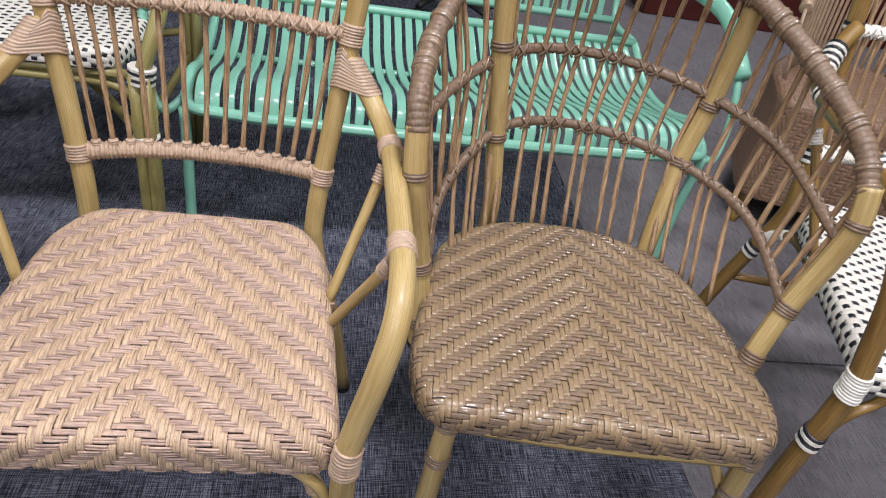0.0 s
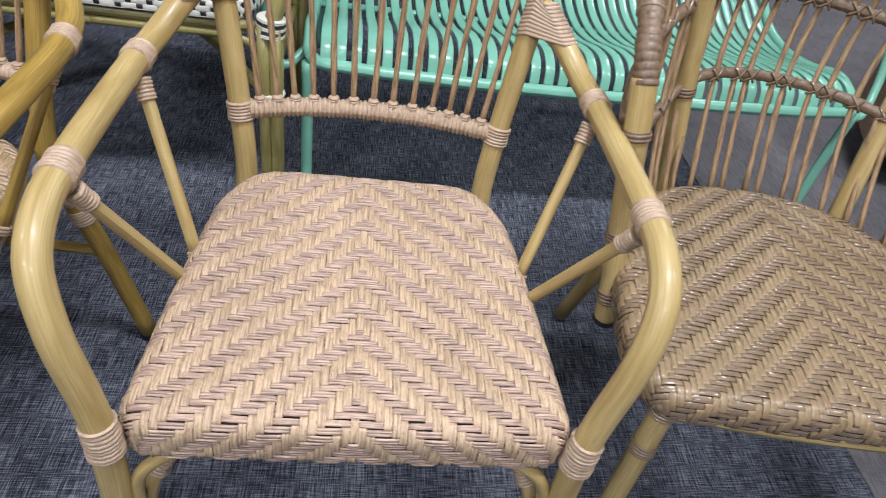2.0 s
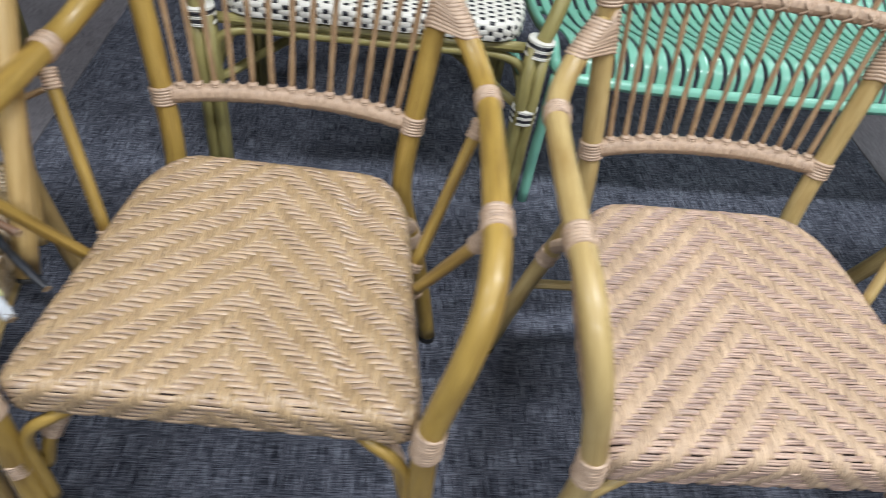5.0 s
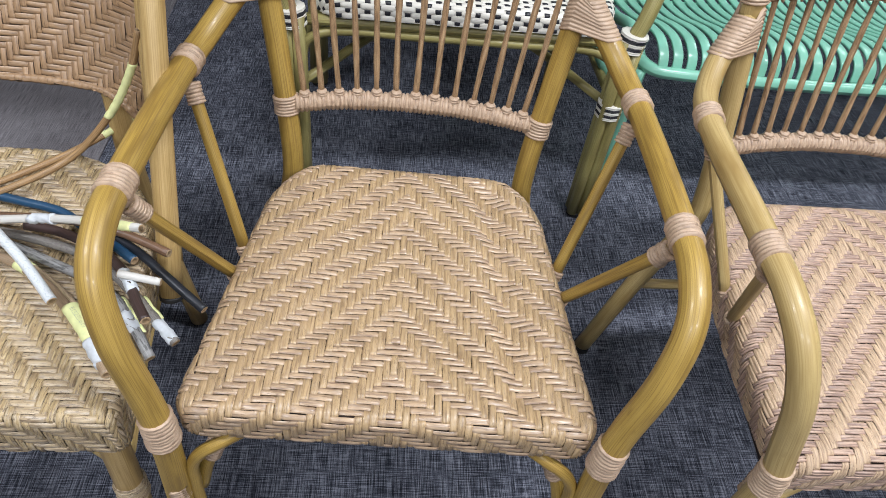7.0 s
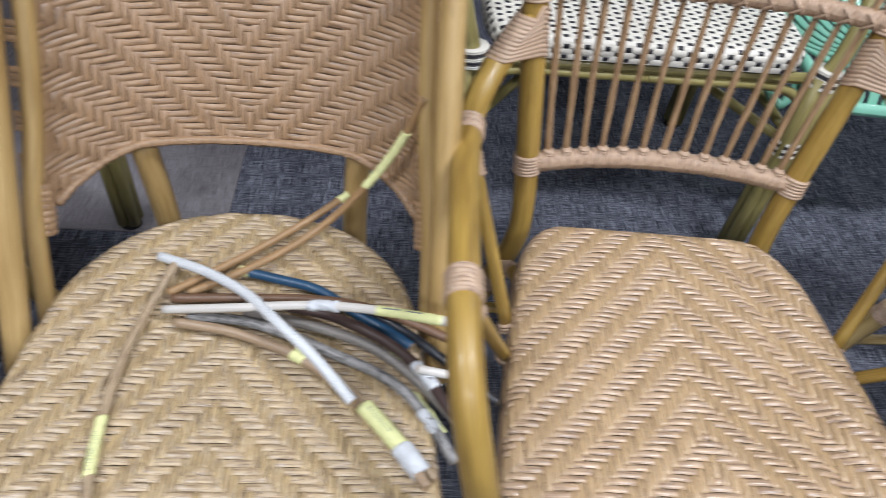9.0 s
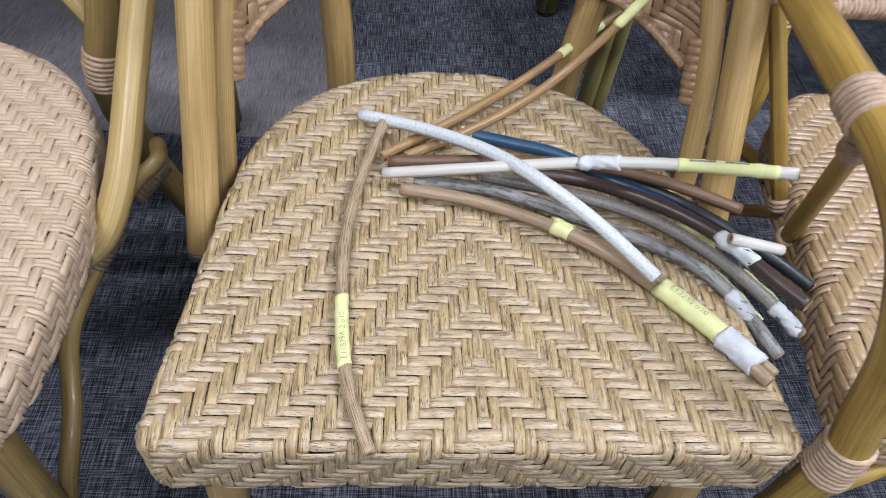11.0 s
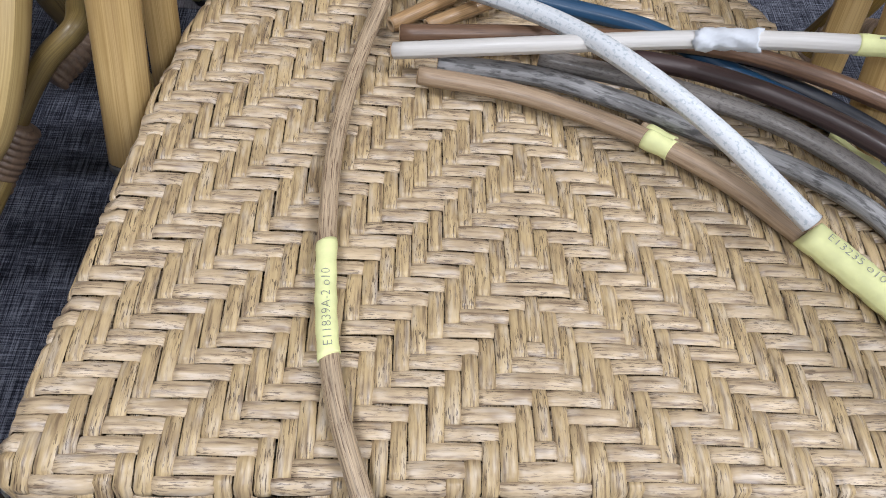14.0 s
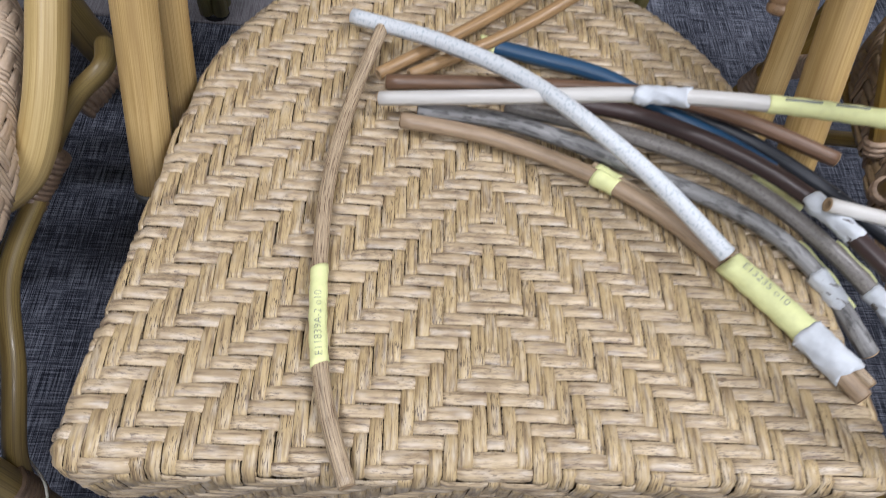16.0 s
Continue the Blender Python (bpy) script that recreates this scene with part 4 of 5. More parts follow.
# ---- mint steel bench ----
def mint_bench(place, yaw):
    be = thing("slatted_bench", "mint green painted steel lounge bench with curved slats", "bench", place, yaw)
    be.scale = (1, 1, 1.055)
    W = 1.26
    def strip(path, w, t):
        """A flat bar bent along a side profile."""
        p = spline([(0, y, z) for y, z in path], 5)
        tan = np.gradient(p, axis=0)
        tan /= np.linalg.norm(tan, axis=1)[:, None]
        nrm = np.c_[np.zeros(len(p)), -tan[:, 2], tan[:, 1]]
        v, n = [], len(p)
        for i in range(n):
            for sx, sz in ((-1, 1), (-0.8, 1.25), (0.8, 1.25), (1, 1), (1, -1), (-1, -1)):
                v.append(p[i] + np.array((sx * w / 2, 0, 0)) + nrm[i] * sz * t / 2)
        f = [(i * 6 + k, (i + 1) * 6 + k, (i + 1) * 6 + (k + 1) % 6, i * 6 + (k + 1) % 6) for i in range(n - 1) for k in range(6)]
        f += [tuple(range(6)), tuple((n - 1) * 6 + k for k in range(5, -1, -1))]
        return np.array(v), f, np.array(v)[:, :2]
    slat = make_mesh("slat", strip([(0.0, 0.345), (0.012, 0.375), (0.05, 0.392), (0.12, 0.385), (0.24, 0.352), (0.36, 0.335), (0.46, 0.345), (0.54, 0.375), (0.60, 0.395)], 0.0205, 0.005))
    n = 39
    for i in range(n):
        ob = part("slat", slat, MINT, be)
        ob.location = (-W / 2 + 0.035 + i * (W - 0.07) / (n - 1), 0, 0)
    up = make_mesh("back_slat", strip([(0.80, 0.40), (0.83, 0.52), (0.88, 0.66), (0.92, 0.78)], 0.0205, 0.005))
    for i in range(n - 2):
        ob = part("back_slat", up, MINT, be)
        ob.location = (-W / 2 + 0.06 + i * (W - 0.12) / (n - 3), 0, 0)
    part("front_rail", rod([(-W / 2, 0.06, 0.352), (-W / 2 + 0.01, 0.02, 0.350), (-W / 2 + 0.04, 0.0, 0.348), (W / 2 - 0.04, 0.0, 0.348), (W / 2 - 0.01, 0.02, 0.350), (W / 2, 0.06, 0.352)], 0.0125, 12), MINT, be)
    part("rear_rail", rod([(-W / 2, 0.60, 0.405), (W / 2, 0.60, 0.405)], 0.0125, 12), MINT, be)
    part("cross_bar", rod([(-W / 2, 0.36, 0.324), (W / 2, 0.36, 0.324)], 0.009, 10), MINT, be)
    part("back_rail", rod([(-W / 2, 0.80, 0.405), (W / 2, 0.80, 0.405)], 0.0125, 12), MINT, be)
    part("back_rail", rod([(-W / 2, 0.92, 0.785), (W / 2, 0.92, 0.785)], 0.0125, 12), MINT, be)
    for s in (-1, 1):
        x = s * W / 2
        part("side_rail", rod([(x, 0.04, 0.352), (x, 0.12, 0.375), (x, 0.24, 0.345), (x, 0.36, 0.330), (x, 0.48, 0.345), (x, 0.60, 0.400), (x, 0.80, 0.405), (x, 0.86, 0.58), (x, 0.92, 0.785)], 0.0125, 12), MINT, be)
        part("front_leg", rod([(x, 0.03, 0.0), (x, 0.03, 0.20), (x, 0.02, 0.34)], 0.0125, 12), MINT, be)
        part("rear_leg", rod([(x, 0.84, 0.0), (x, 0.78, 0.22), (x, 0.79, 0.40)], 0.0125, 12), MINT, be)
        part("arm", rod([(x, 0.10, 0.34), (x + s * 0.05, 0.06, 0.31), (x + s * 0.09, 0.10, 0.36), (x + s * 0.10, 0.16, 0.48), (x + s * 0.09, 0.26, 0.58), (x + s * 0.06, 0.5, 0.60), (x + s * 0.02, 0.86, 0.62)], 0.010, 12), MINT, be)
        part("arm_pad", rod([(x + s * 0.10, 0.15, 0.50), (x + s * 0.085, 0.30, 0.595), (x + s * 0.06, 0.52, 0.612)], 0.022, 10), MINT, be)
    return be


mint_bench((0.50, 0.93, 0), 2)


# ---- wide white and black chair with reeded legs ----
def reeded_leg(parent, a, b, name="leg", pole=POLE_GREEN):
    a, b = np.array(a, float), np.array(b, float)
    leg = part(name, merge(*[sweep(np.linspace(a + (dx, dy, 0), b + (dx, dy, 0), 4), 0.0125, 10) for dx, dy in ((-0.011, -0.011), (0.011, -0.011), (-0.011, 0.011), (0.011, 0.011))]), pole, parent, "four canes bundled into a reeded leg")
    part("rubber_foot", rod([a + (0, 0, -0.012), a], 0.021, 12), RUBBER, leg)
    return leg


def wide_chair(place):
    ch = thing("wide_chair", "reeded green pole chair with white seat flecked black", "chair", place, 0)
    w, d = 0.285, 0.46
    dotted_seat(ch, rounded([(-w + 0.02, 0.0, 0.07), (w - 0.02, 0.0, 0.07), (w, 0.09, 0.05), (w - 0.02, d, 0.06), (-w + 0.02, d, 0.06), (-w, 0.09, 0.05)]), 0.497, 11, (-0.40, 0.40, -0.06, 0.54))
    for s in (-1, 1):
        leg = reeded_leg(ch, (s * 0.322, -0.01, 0.012), (s * 0.322, -0.01, 0.46), "front_leg")
        rear = reeded_leg(ch, (s * 0.325, 0.47, 0.012), (s * 0.325, 0.47, 0.80), "rear_leg")
        up = part("arm_post", rod([(s * 0.322, -0.012, 0.45), (s * 0.338, -0.005, 0.50), (s * 0.36, 0.03, 0.58), (s * 0.37, 0.09, 0.65), (s * 0.36, 0.30, 0.68), (s * 0.33, 0.46, 0.70)], 0.0155, 12), POLE_GREEN, ch)
        if s > 0:
            banded(leg, [(s * 0.322, -0.01, 0.284), (s * 0.322, -0.01, 0.322)], 0.0265)
        banded(leg, [(s * 0.322, -0.01, 0.437), (s * 0.326, -0.008, 0.474)], 0.0265)
        part("brace", rod([(s * 0.31, -0.01, 0.345), (s * 0.30, -0.005, 0.40), (s * 0.26, 0.0, 0.421), (s * 0.1, 0.0, 0.425), (0, 0, 0.425)], 0.0095, 10), POLE_GREEN, ch)
        part("side_stretcher", rod([(s * 0.318, 0.0, 0.325), (s * 0.318, 0.46, 0.30)], 0.010, 10), POLE_GREEN, ch)
        part("stretcher", rod([(s * 0.31, 0.0, 0.31), (s * 0.12, 0.20, 0.345), (-s * 0.31, 0.46, 0.365)], 0.010, 10), POLE_GREEN, ch)
    part("front_rail", rod([(-0.32, 0.0, 0.445), (0.32, 0.0, 0.445)], 0.011, 10), POLE_GREEN, ch)
    part("top_rail", rod([(-0.325, 0.47, 0.79), (0, 0.53, 0.80), (0.325, 0.47, 0.79)], 0.014, 12), POLE_GREEN, ch)
    return ch


wide_chair((-0.518, 0.875, 0))


def side_table(place):
    t = thing("reeded_table", "low table on reeded green rattan legs", "table", place, 0)
    for x, y in ((0, 0), (-0.55, 0), (0, 0.55), (-0.55, 0.55)):
        reeded_leg(t, (x, y, 0.012), (x, y, 0.71))
    ob = part("tabletop", slab(-0.62, -0.07, 0.71, 0.07, 0.62, 0.74, 0.006), POLE_GREEN, t)
    return t


side_table((-1.513, 0.862, 0.004))


# ---- cane samples on the wicker chair ----
def sample(label, points, radius, material, name="cane_sample", hollow=False):
    ob = thing(name, label, "cane sample", (0, 0, 0), 0, "cane samples on the seat")
    line = spline(points, 8)
    t0, t1 = line[1] - line[0], line[-1] - line[-2]
    t0, t1 = t0 / np.linalg.norm(t0), t1 / np.linalg.norm(t1)
    path = np.vstack([line[0] + t0 * 0.012, line[0] + t0 * 0.0006, line[0], line[0] + t0 * 0.0006, line[1:-1], line[-1] - t1 * 0.0006, line[-1], line[-1] - t1 * 0.0006, line[-1] - t1 * 0.012])
    inner = np.gradient(line, axis=0)
    tan = np.vstack([t0, t0, t0, t0, inner[1:-1], t1, t1, t1, t1])
    rad = np.r_[0.5, 0.5, 0.75, 1.0, np.ones(len(line) - 2), 1.0, 0.75, 0.5, 0.5] * radius
    part("cane", sweep(path, rad, 14, 1.0, tan), material, ob)
    for end, d in ((line[0], -t0), (line[-1], t1)):
        ring = np.vstack([end + d * 0.0002, end + d * 0.0004, end + d * 0.0004, end + d * 0.0002])
        part("cut_end", sweep(ring, np.array((0.55, 0.6, 0.9, 0.95)) * radius, 14, 1.0, np.tile(d, (4, 1))), CUT, ob)
    return ob, line


def sample_material(name, colour, vary=0.15, fleck=None, grain=(90, 260, 1), lo=0.52):
    m, nt, b = mat_nodes(name, 0.45, coat=0.1)
    uv = nt.nodes.new("ShaderNodeUVMap").outputs[0]
    g = stretched_noise(nt, uv, (30, 300, 1), 1.0, 4.0)
    dark = tuple(c * (1 - 2 * vary) for c in colour)
    pale = tuple(min(1, c * (1 + vary)) for c in colour)
    col = ramp(nt, g, [(0.35, dark), (0.65, pale)])
    if fleck:
        k = stretched_noise(nt, uv, grain, 1.0, 3.0)
        col = mix(nt, ramp(nt, k, [(lo, (0, 0, 0)), (lo + 0.1, (1, 1, 1))]), col, fleck)
    nt.links.new(col, b.inputs["Base Color"])
    bump(nt, b, g, 0.2, 0.0005)
    return m


CUT = plain_material("cut_cane", (0.42, 0.30, 0.18), 0.7, scale=200)
S_WHITE = sample_material("sample_white", (0.60, 0.635, 0.665), 0.03, (0.40, 0.46, 0.50), (420, 170, 1), 0.53)
S_CREAM = sample_material("sample_cream", (0.55, 0.54, 0.515), 0.04)
S_TAN = sample_material("sample_tan", (0.33, 0.24, 0.155), 0.12, (0.25, 0.175, 0.11), (60, 200, 1), 0.53)
S_GOLD = sample_material("sample_gold", (0.33, 0.205, 0.095), 0.2)
S_GREY = sample_material("sample_grey", (0.25, 0.25, 0.25), 0.12, (0.09, 0.09, 0.09), (75, 120, 1), 0.50)
S_TAUPE = sample_material("sample_taupe", (0.20, 0.185, 0.17), 0.1, (0.12, 0.11, 0.10), (300, 320, 1), 0.51)
S_BROWN = sample_material("sample_brown", (0.145, 0.082, 0.048), 0.15, (0.10, 0.055, 0.032), (60, 240, 1), 0.54)
S_UMBER = sample_material("sample_umber", (0.045, 0.027, 0.025), 0.15)
S_BLUE = sample_material("sample_blue", (0.012, 0.055, 0.12), 0.12)
S_BLACK = sample_material("sample_black", (0.012, 0.015, 0.022), 0.15)
S_DRIFT = sample_material("sample_drift", (0.42, 0.325, 0.215), 0.22, (0.13, 0.08, 0.048), (70, 380, 1), 0.53)
TAPE = plain_material("yellow_tape", (0.70, 0.73, 0.36), 0.6, vary=0.04, scale=120)
PAPER = plain_material("white_paper_tape", (0.55, 0.585, 0.625), 0.7, vary=0.06, scale=90)
INK = plain_material("ink", (0.22, 0.24, 0.24), 0.7)


def tape(ob, line, near, half, radius, material, name="tape_label", flat=1.0):
    """Tape wound round a cane, or round two side by side; paper is creased and torn at its ends."""
    st = stretch_of(line, near, half)
    k = np.arange(len(st))
    v, *rest = sweep(st, radius + 0.0004 + 0.0002 * np.sin(k * 0.9), 24, flat)
    if name == "paper_tape":
        v = v + 0.0004 * np.sin(v @ np.array([[1500, 900, 500], [700, 1700, 900], [1000, 600, 1900]])) + 0.0004 * np.sin(v @ np.array([[500, 300, 200], [200, 600, 400], [300, 200, 700]]))
        for row, way in ((0, st[0] - st[3]), (len(st) - 1, st[-1] - st[-4])):
            way = way / np.linalg.norm(way)
            tear = 0.0014 * np.sin(np.arange(25) * 0.2618 * 2 + row) + 0.0006 * np.sin(np.arange(25) * 0.2618 * 5 + row)
            v[row * 25: row * 25 + 25] += way * tear[:, None]
    else:
        slant = 0.0016 * np.cos(np.linspace(0, 2 * np.pi, 25) + len(st))
        for row in (0, len(st) - 1):
            v[row * 25: row * 25 + 25] += (st[-1] - st[0]) / np.linalg.norm(st[-1] - st[0]) * slant[:, None]
    return part(name, (v, *rest), material, ob)


def flag(ob, line, near, half, radius, width=0.005):
    """The free end of a label that stands off the far side of its cane."""
    st = resample(stretch_of(line, near, half), 0.004)
    tan = np.gradient(st, axis=0)
    tan /= np.linalg.norm(tan, axis=1)[:, None]
    side = np.cross(np.array((0, 0, 1.0)), tan)
    side /= np.linalg.norm(side, axis=1)[:, None]
    n = len(st)
    rows = []
    for reach, up in ((0.80, 0.55), (1.0, 0.42), (1.0 + width / radius, 0.30)):
        rows.append(st + side * radius * reach + np.array((0, 0, radius * up)) + 0.0003 * np.sin(np.arange(n) * 1.1)[:, None])
    lower = [r - np.array((0, 0, 0.0003)) for r in rows[::-1]]
    v = np.concatenate(rows + lower)
    f = [(j * n + i, j * n + i + 1, (j + 1) % 6 * n + i + 1, (j + 1) % 6 * n + i) for j in range(6) for i in range(n - 1)]
    f += [tuple(j * n for j in range(6)), tuple(j * n + n - 1 for j in range(5, -1, -1))]
    return part("tape_flag", (v, f, v[:, :2]), TAPE, ob)


def lettering(ob, line, start, words, size, radius, forward=True, wide=None):
    """Pen writing laid round a taped cane from a place on it."""
    cu = bpy.data.curves.new("writing", "FONT")
    cu.body, cu.size, cu.resolution_u, cu.offset = words, size, 3, -0.00013
    tmp = bpy.data.objects.new("writing", cu)
    me = bpy.data.meshes.new_from_object(tmp)
    bpy.data.objects.remove(tmp)
    bm = bmesh.new()
    bm.from_mesh(me)
    bmesh.ops.triangulate(bm, faces=bm.faces[:])
    bmesh.ops.subdivide_edges(bm, edges=bm.edges[:], cuts=3, use_grid_fill=True)
    bm.to_mesh(me)
    bm.free()
    fine = resample(line, 0.001)
    if not forward:
        fine = fine[::-1]
    d = np.r_[0, np.cumsum(np.linalg.norm(np.diff(fine, axis=0), axis=1))]
    s0 = d[int(np.argmin(np.linalg.norm(fine - np.asarray(start, float), axis=1)))]
    tan = np.gradient(fine, axis=0)
    tan /= np.linalg.norm(tan, axis=1)[:, None]
    for v in me.vertices:
        k = int(np.argmin(np.abs(d - (s0 + v.co.x))))
        up = np.array((0, 0, 1.0)) - tan[k] * tan[k][2]
        up /= np.linalg.norm(up)
        left = np.cross(up, tan[k])
        ang = (v.co.y - size * 0.35) / radius
        p = fine[k] + tan[k] * (s0 + v.co.x - d[k]) + radius * (up * math.cos(ang) + left * math.sin(ang))
        if wide:
            across = v.co.y - size * 0.35
            p = fine[k] + tan[k] * (s0 + v.co.x - d[k]) + left * across + up * (radius * math.sqrt(max(0, 1 - (across / wide) ** 2)) + 0.0004)
        v.co = p
    me.materials.append(INK)
    w = new("writing", me)
    w.parent = ob
    return w


def straight(*points):
    return [tuple(p) for p in points]


ob, ln = sample("driftwood brown cane sample with yellow tape on the woven seat", straight((-1.221, 0.342, 0.470), (-1.238, 0.283, 0.461), (-1.248, 0.215, 0.4600), (-1.248, 0.155, 0.4600), (-1.243, 0.098, 0.4600), (-1.235, 0.064, 0.4600), (-1.223, 0.030, 0.4600)), 0.0047, S_DRIFT)
tape(ob, ln, (-1.2452, 0.122, 0.46), 0.031, 0.0047, TAPE)
lettering(ob, ln, (-1.2430, 0.096, 0.46), "E11839A-2 \u00f810", 0.0062, 0.00555, False)
ob, ln = sample("tan cane sample with yellow and white tape on the seat", straight((-1.205, 0.265, 0.462), (-1.150, 0.256, 0.462), (-1.088, 0.233, 0.462), (-1.040, 0.203, 0.462), (-1.010, 0.174, 0.462), (-0.981, 0.141, 0.462), (-0.957, 0.111, 0.462), (-0.938, 0.084, 0.462)), 0.0055, S_TAN)
tape(ob, ln, (-1.070, 0.224, 0.462), 0.008, 0.0055, TAPE)
pair = ln + np.array((0.0020, 0.0024, 0.0010))
tape(ob, pair, (-0.977, 0.143, 0.462), 0.034, 0.0086, TAPE, "tape_label", 0.90)
lettering(ob, pair, (-0.994, 0.163, 0.462), "E13235 \u00f810", 0.0070, 0.0090 * 0.90, True, 0.0090)
tape(ob, pair, (-0.953, 0.112, 0.462), 0.016, 0.0100, PAPER, "paper_tape", 0.86)
ob, ln = sample("thin pale tan cane sample taped beside another", straight((-1.077, 0.238, 0.460), (-1.047, 0.217, 0.460), (-1.009, 0.185, 0.460), (-0.974, 0.149, 0.461), (-0.948, 0.118, 0.461), (-0.930, 0.092, 0.461)), 0.0034, S_DRIFT)
tape(ob, ln, (-1.066, 0.231, 0.460), 0.008, 0.0036, TAPE)
ob, ln = sample("mottled grey cane sample on the woven seat", straight((-1.194, 0.274, 0.463), (-1.135, 0.269, 0.463), (-1.092, 0.255, 0.463), (-1.037, 0.230, 0.463), (-0.989, 0.207, 0.463), (-0.958, 0.184, 0.462), (-0.936, 0.158, 0.457), (-0.908, 0.120, 0.440)), 0.0058, S_GREY)
tape(ob, ln, (-0.934, 0.156, 0.456), 0.013, 0.0060, PAPER, "paper_tape")
flag(ob, ln, (-0.938, 0.160, 0.458), 0.026, 0.0062, 0.002)
ob, ln = sample("taupe grey cane sample with taped end", straight((-1.135, 0.279, 0.468), (-1.073, 0.264, 0.469), (-1.034, 0.252, 0.469), (-0.996, 0.236, 0.468), (-0.962, 0.211, 0.467), (-0.934, 0.184, 0.464), (-0.912, 0.162, 0.458), (-0.885, 0.138, 0.444)), 0.0058, S_TAUPE)
tape(ob, ln, (-0.897, 0.149, 0.451), 0.015, 0.0060, PAPER, "paper_tape")
flag(ob, ln, (-0.963, 0.212, 0.467), 0.018, 0.0060, 0.006)
flag(ob, ln, (-0.918, 0.169, 0.460), 0.018, 0.0062, 0.002)
ob, ln = sample("warm brown cane sample on the woven seat", straight((-1.216, 0.296, 0.464), (-1.145, 0.293, 0.472), (-1.035, 0.289, 0.476), (-0.970, 0.272, 0.475), (-0.912, 0.246, 0.472)), 0.0054, S_BROWN)
ob, ln = sample("dark umber cane sample with white paper tape", straight((-1.090, 0.289, 0.464), (-1.051, 0.277, 0.470), (-1.015, 0.258, 0.476), (-0.981, 0.235, 0.480), (-0.957, 0.213, 0.483), (-0.939, 0.189, 0.486), (-0.923, 0.159, 0.489), (-0.906, 0.132, 0.491)), 0.0058, S_UMBER)
tape(ob, ln, (-0.939, 0.188, 0.486), 0.019, 0.0060, PAPER, "paper_tape")
ob, ln = sample("dark blue cane sample on the woven seat", straight((-1.150, 0.342, 0.462), (-1.106, 0.331, 0.462), (-1.059, 0.317, 0.462), (-1.013, 0.284, 0.462), (-0.979, 0.262, 0.462), (-0.952, 0.241, 0.462)), 0.0058, S_BLUE)
tape(ob, ln, (-1.146, 0.341, 0.462), 0.007, 0.0058, TAPE)
ob, ln = sample("black cane sample reaching past the seat edge", straight((-1.021, 0.300, 0.460), (-0.974, 0.271, 0.463), (-0.942, 0.246, 0.464), (-0.915, 0.222, 0.463), (-0.887, 0.199, 0.458), (-0.862, 0.181, 0.450)), 0.0054, S_BLACK)
ob, ln = sample("short white cane sample tied with paper tape", straight((-0.949, 0.191, 0.4965), (-0.904, 0.187, 0.489)), 0.0046, S_CREAM)
ob, ln = sample("cream cane sample with yellow label on the seat", straight((-1.220, 0.279, 0.466), (-1.150, 0.268, 0.486), (-1.053, 0.258, 0.508), (-0.985, 0.236, 0.530), (-0.916, 0.206, 0.553)), 0.0049, S_CREAM)
tape(ob, ln, (-1.045, 0.256, 0.511), 0.017, 0.0054, PAPER, "paper_tape")
tape(ob, ln, (-0.960, 0.226, 0.538), 0.036, 0.0049, TAPE)
part("writing", rod([(-0.985, 0.2352, 0.5355), (-0.968, 0.2287, 0.5415)], 0.0007, 5), INK, ob)
part("writing", rod([(-0.962, 0.2263, 0.5433), (-0.947, 0.2201, 0.5480)], 0.0007, 5), INK, ob)
ob, ln = sample("white speckled cane sample lying across the others", straight((-1.243, 0.357, 0.465), (-1.184, 0.325, 0.478), (-1.130, 0.283, 0.492), (-1.094, 0.243, 0.500), (-1.052, 0.204, 0.494), (-1.011, 0.160, 0.483)), 0.0058, S_WHITE)
ob, ln = sample("golden cane sample leaning on the wicker back", straight((-1.222, 0.305, 0.462), (-1.153, 0.358, 0.465), (-1.075, 0.424, 0.472), (-1.002, 0.481, 0.495), (-0.972, 0.503, 0.504)), 0.0046, S_GOLD)
tape(ob, ln, (-1.022, 0.466, 0.488), 0.030, 0.0046, TAPE)
ob, ln = sample("long golden cane sample leaning on the wicker back", straight((-1.200, 0.305, 0.463), (-1.128, 0.347, 0.470), (-1.063, 0.388, 0.490), (-1.003, 0.408, 0.553), (-0.967, 0.414, 0.617), (-0.951, 0.416, 0.662)), 0.0046, S_GOLD)
tape(ob, ln, (-0.985, 0.411, 0.580), 0.045, 0.0046, TAPE)


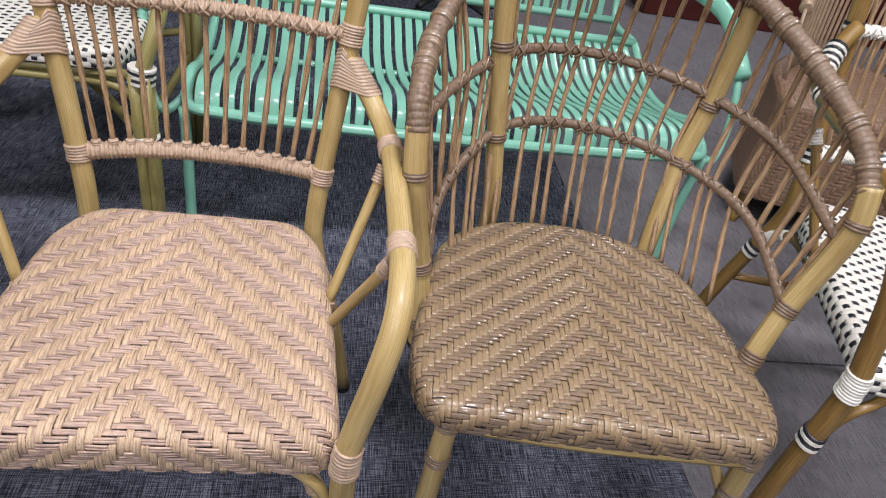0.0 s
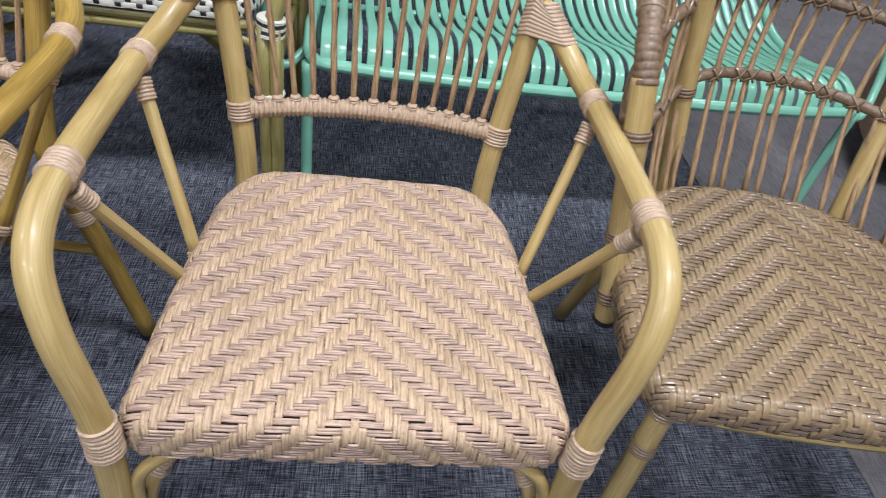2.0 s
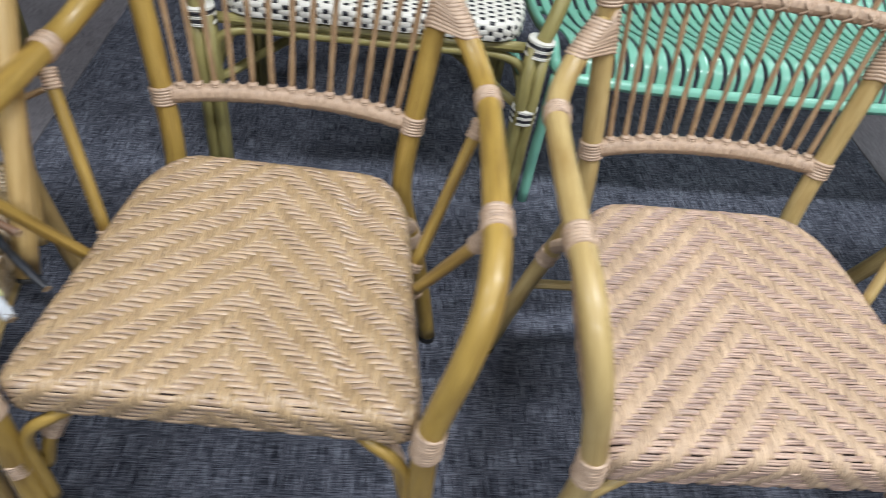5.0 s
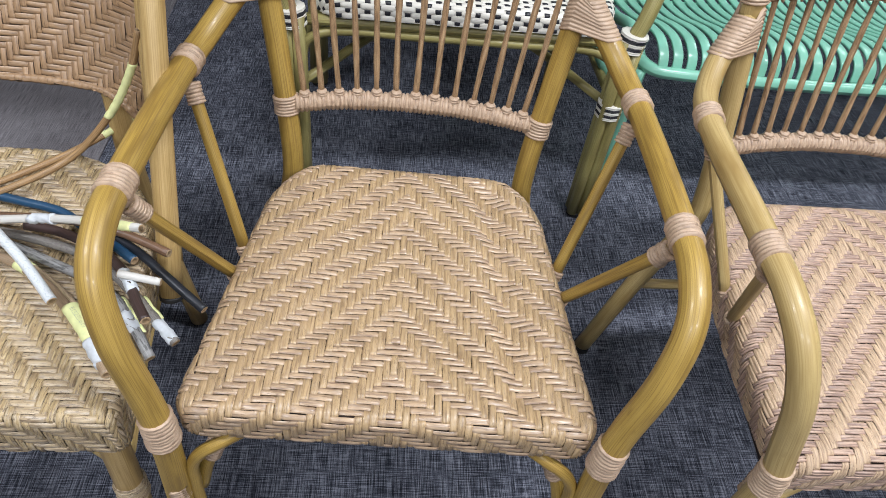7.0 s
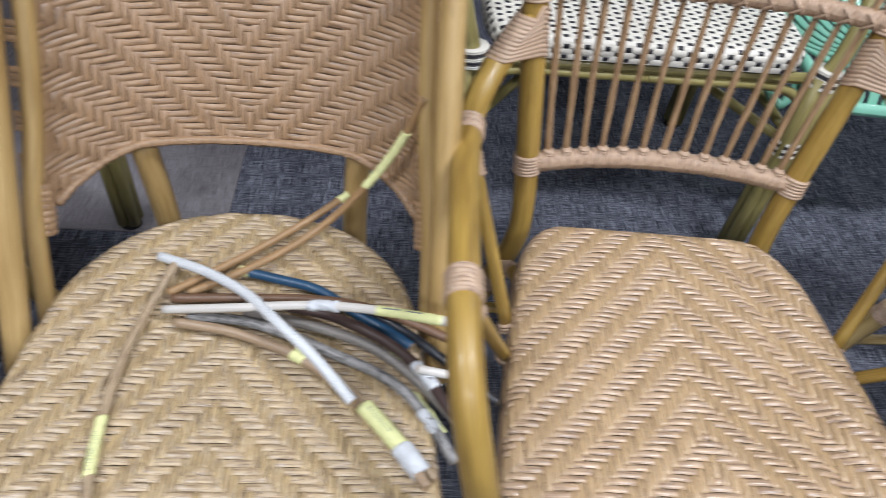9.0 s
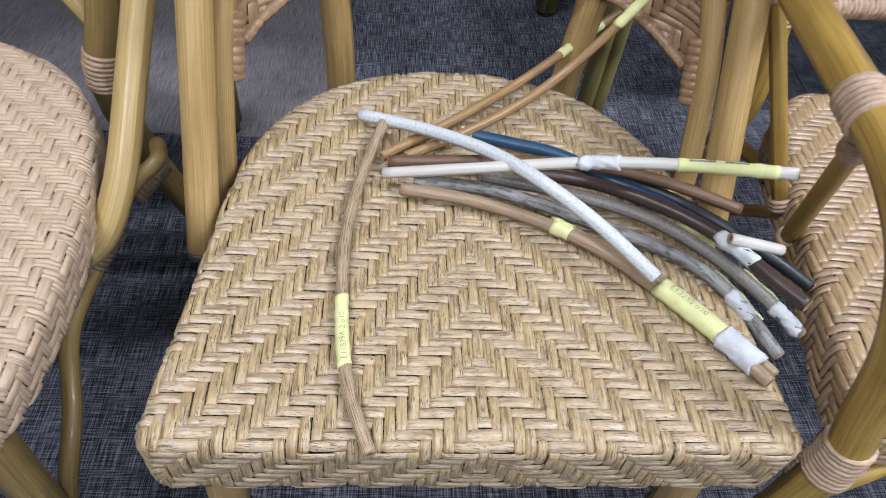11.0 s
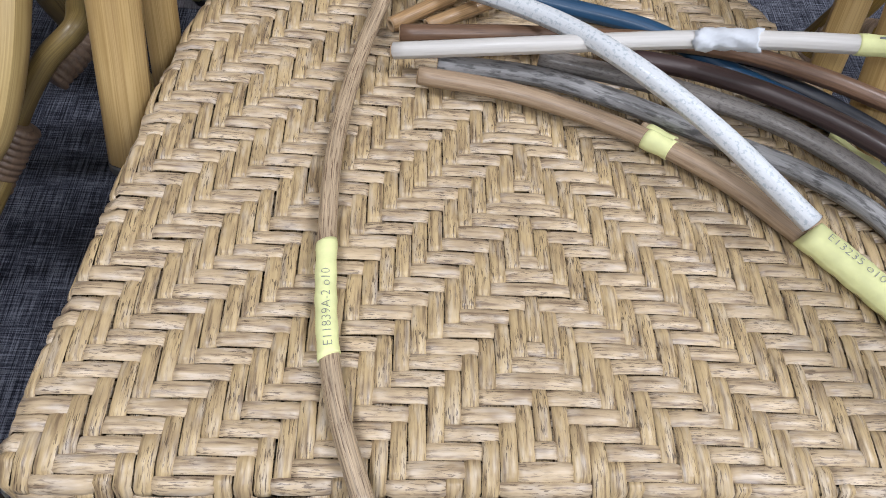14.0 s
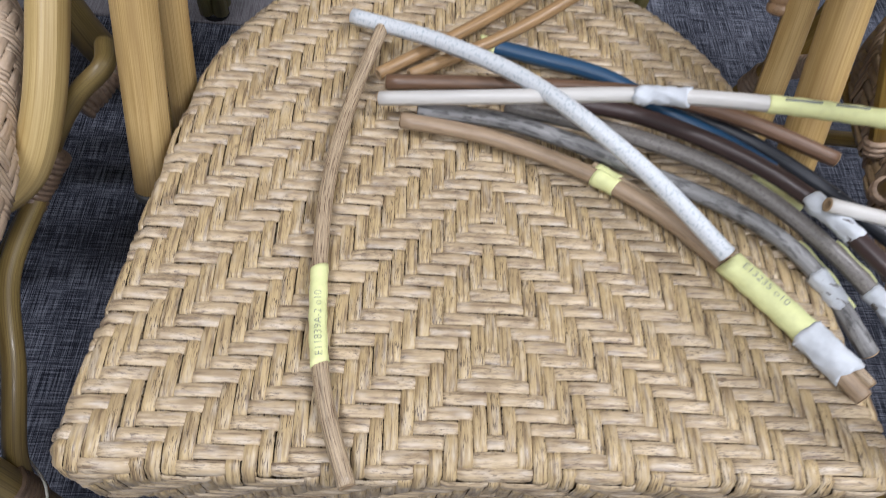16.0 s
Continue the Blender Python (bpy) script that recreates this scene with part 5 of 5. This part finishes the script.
# ---- wicker tub chair behind ----
def tub_chair(place, yaw):
    ch = thing("tub_chair", "brown wicker tub chair with upright cane back", "armchair", place, yaw)
    o = rounded([(-0.27, 0.0, 0.05), (0.27, 0.0, 0.05), (0.28, 0.3, 0.1), (0.2, 0.52, 0.1), (-0.2, 0.52, 0.1), (-0.28, 0.3, 0.1)])
    skin = Cushion(o, 0.44, 0.02, 0.30, 0.004, 0.0004, 15)
    body = part("seat", skin.body(), GAP_SHADE_TAN, ch, "brown woven seat and apron")
    woven(body, skin, (-0.65, 0.65, -0.33, 0.86), 0.013, 0.013, twill(2), CANE_BROWN, CANE_BROWN, (1, 1), 0.0018, 15)
    for x, y in ((-0.25, 0.03), (0.25, 0.03), (-0.2, 0.48), (0.2, 0.48)):
        part("leg", rod([(x, y, 0.0), (x, y, 0.14)], 0.016, 12), POLE_AMBER, ch)
    a = np.linspace(0.15, np.pi - 0.15, 40)
    rail = np.c_[-0.31 * np.cos(a), 0.10 + 0.46 * np.sin(a), 0.62 + 0.18 * np.sin(a)]
    part("top_rail", coil(rail, 0.018, 0.008, 0.0015, 12, False), CANE_TAN, ch)
    for k in range(0, 40):
        base = np.array((rail[k][0] * 0.88, 0.10 + (rail[k][1] - 0.10) * 0.9, 0.43))
        part("upright", sweep(np.linspace(base, rail[k], 4), 0.0055, 6), CANE_TAN, ch)
    return ch


tub_chair((1.72, 1.12, 0), -24)


# ---- swivel chair base far behind ----
def swivel_base(place):
    ch = thing("swivel_chair", "black swivel chair on a five-armed castor base", "chair", place, 20)
    part("column", rod([(0, 0, 0.08), (0, 0, 0.46)], 0.028, 14), RUBBER, ch)
    part("seat", slab(-0.24, -0.24, 0.46, 0.24, 0.24, 0.53, 0.03), RUBBER, ch)
    for k in range(5):
        c, s_ = math.cos(k * 2 * math.pi / 5), math.sin(k * 2 * math.pi / 5)
        part("base_arm", rod([(0, 0, 0.10), (0.28 * c, 0.28 * s_, 0.065)], 0.016, 10), RUBBER, ch)
        part("castor", rod([(0.28 * c - 0.02 * s_, 0.28 * s_ + 0.02 * c, 0.028), (0.28 * c + 0.02 * s_, 0.28 * s_ - 0.02 * c, 0.028)], 0.027, 14), RUBBER, ch)
    return ch


swivel_base((0.70, 2.95, 0))
plinth = tagged(new("display_plinth", slab(1.9, 3.35, 0, 3.6, 3.9, 0.35, 0.01)), "dark red lacquered display plinth on the floor", "plinth")
plinth.data.materials.append(PLINTH_RED)
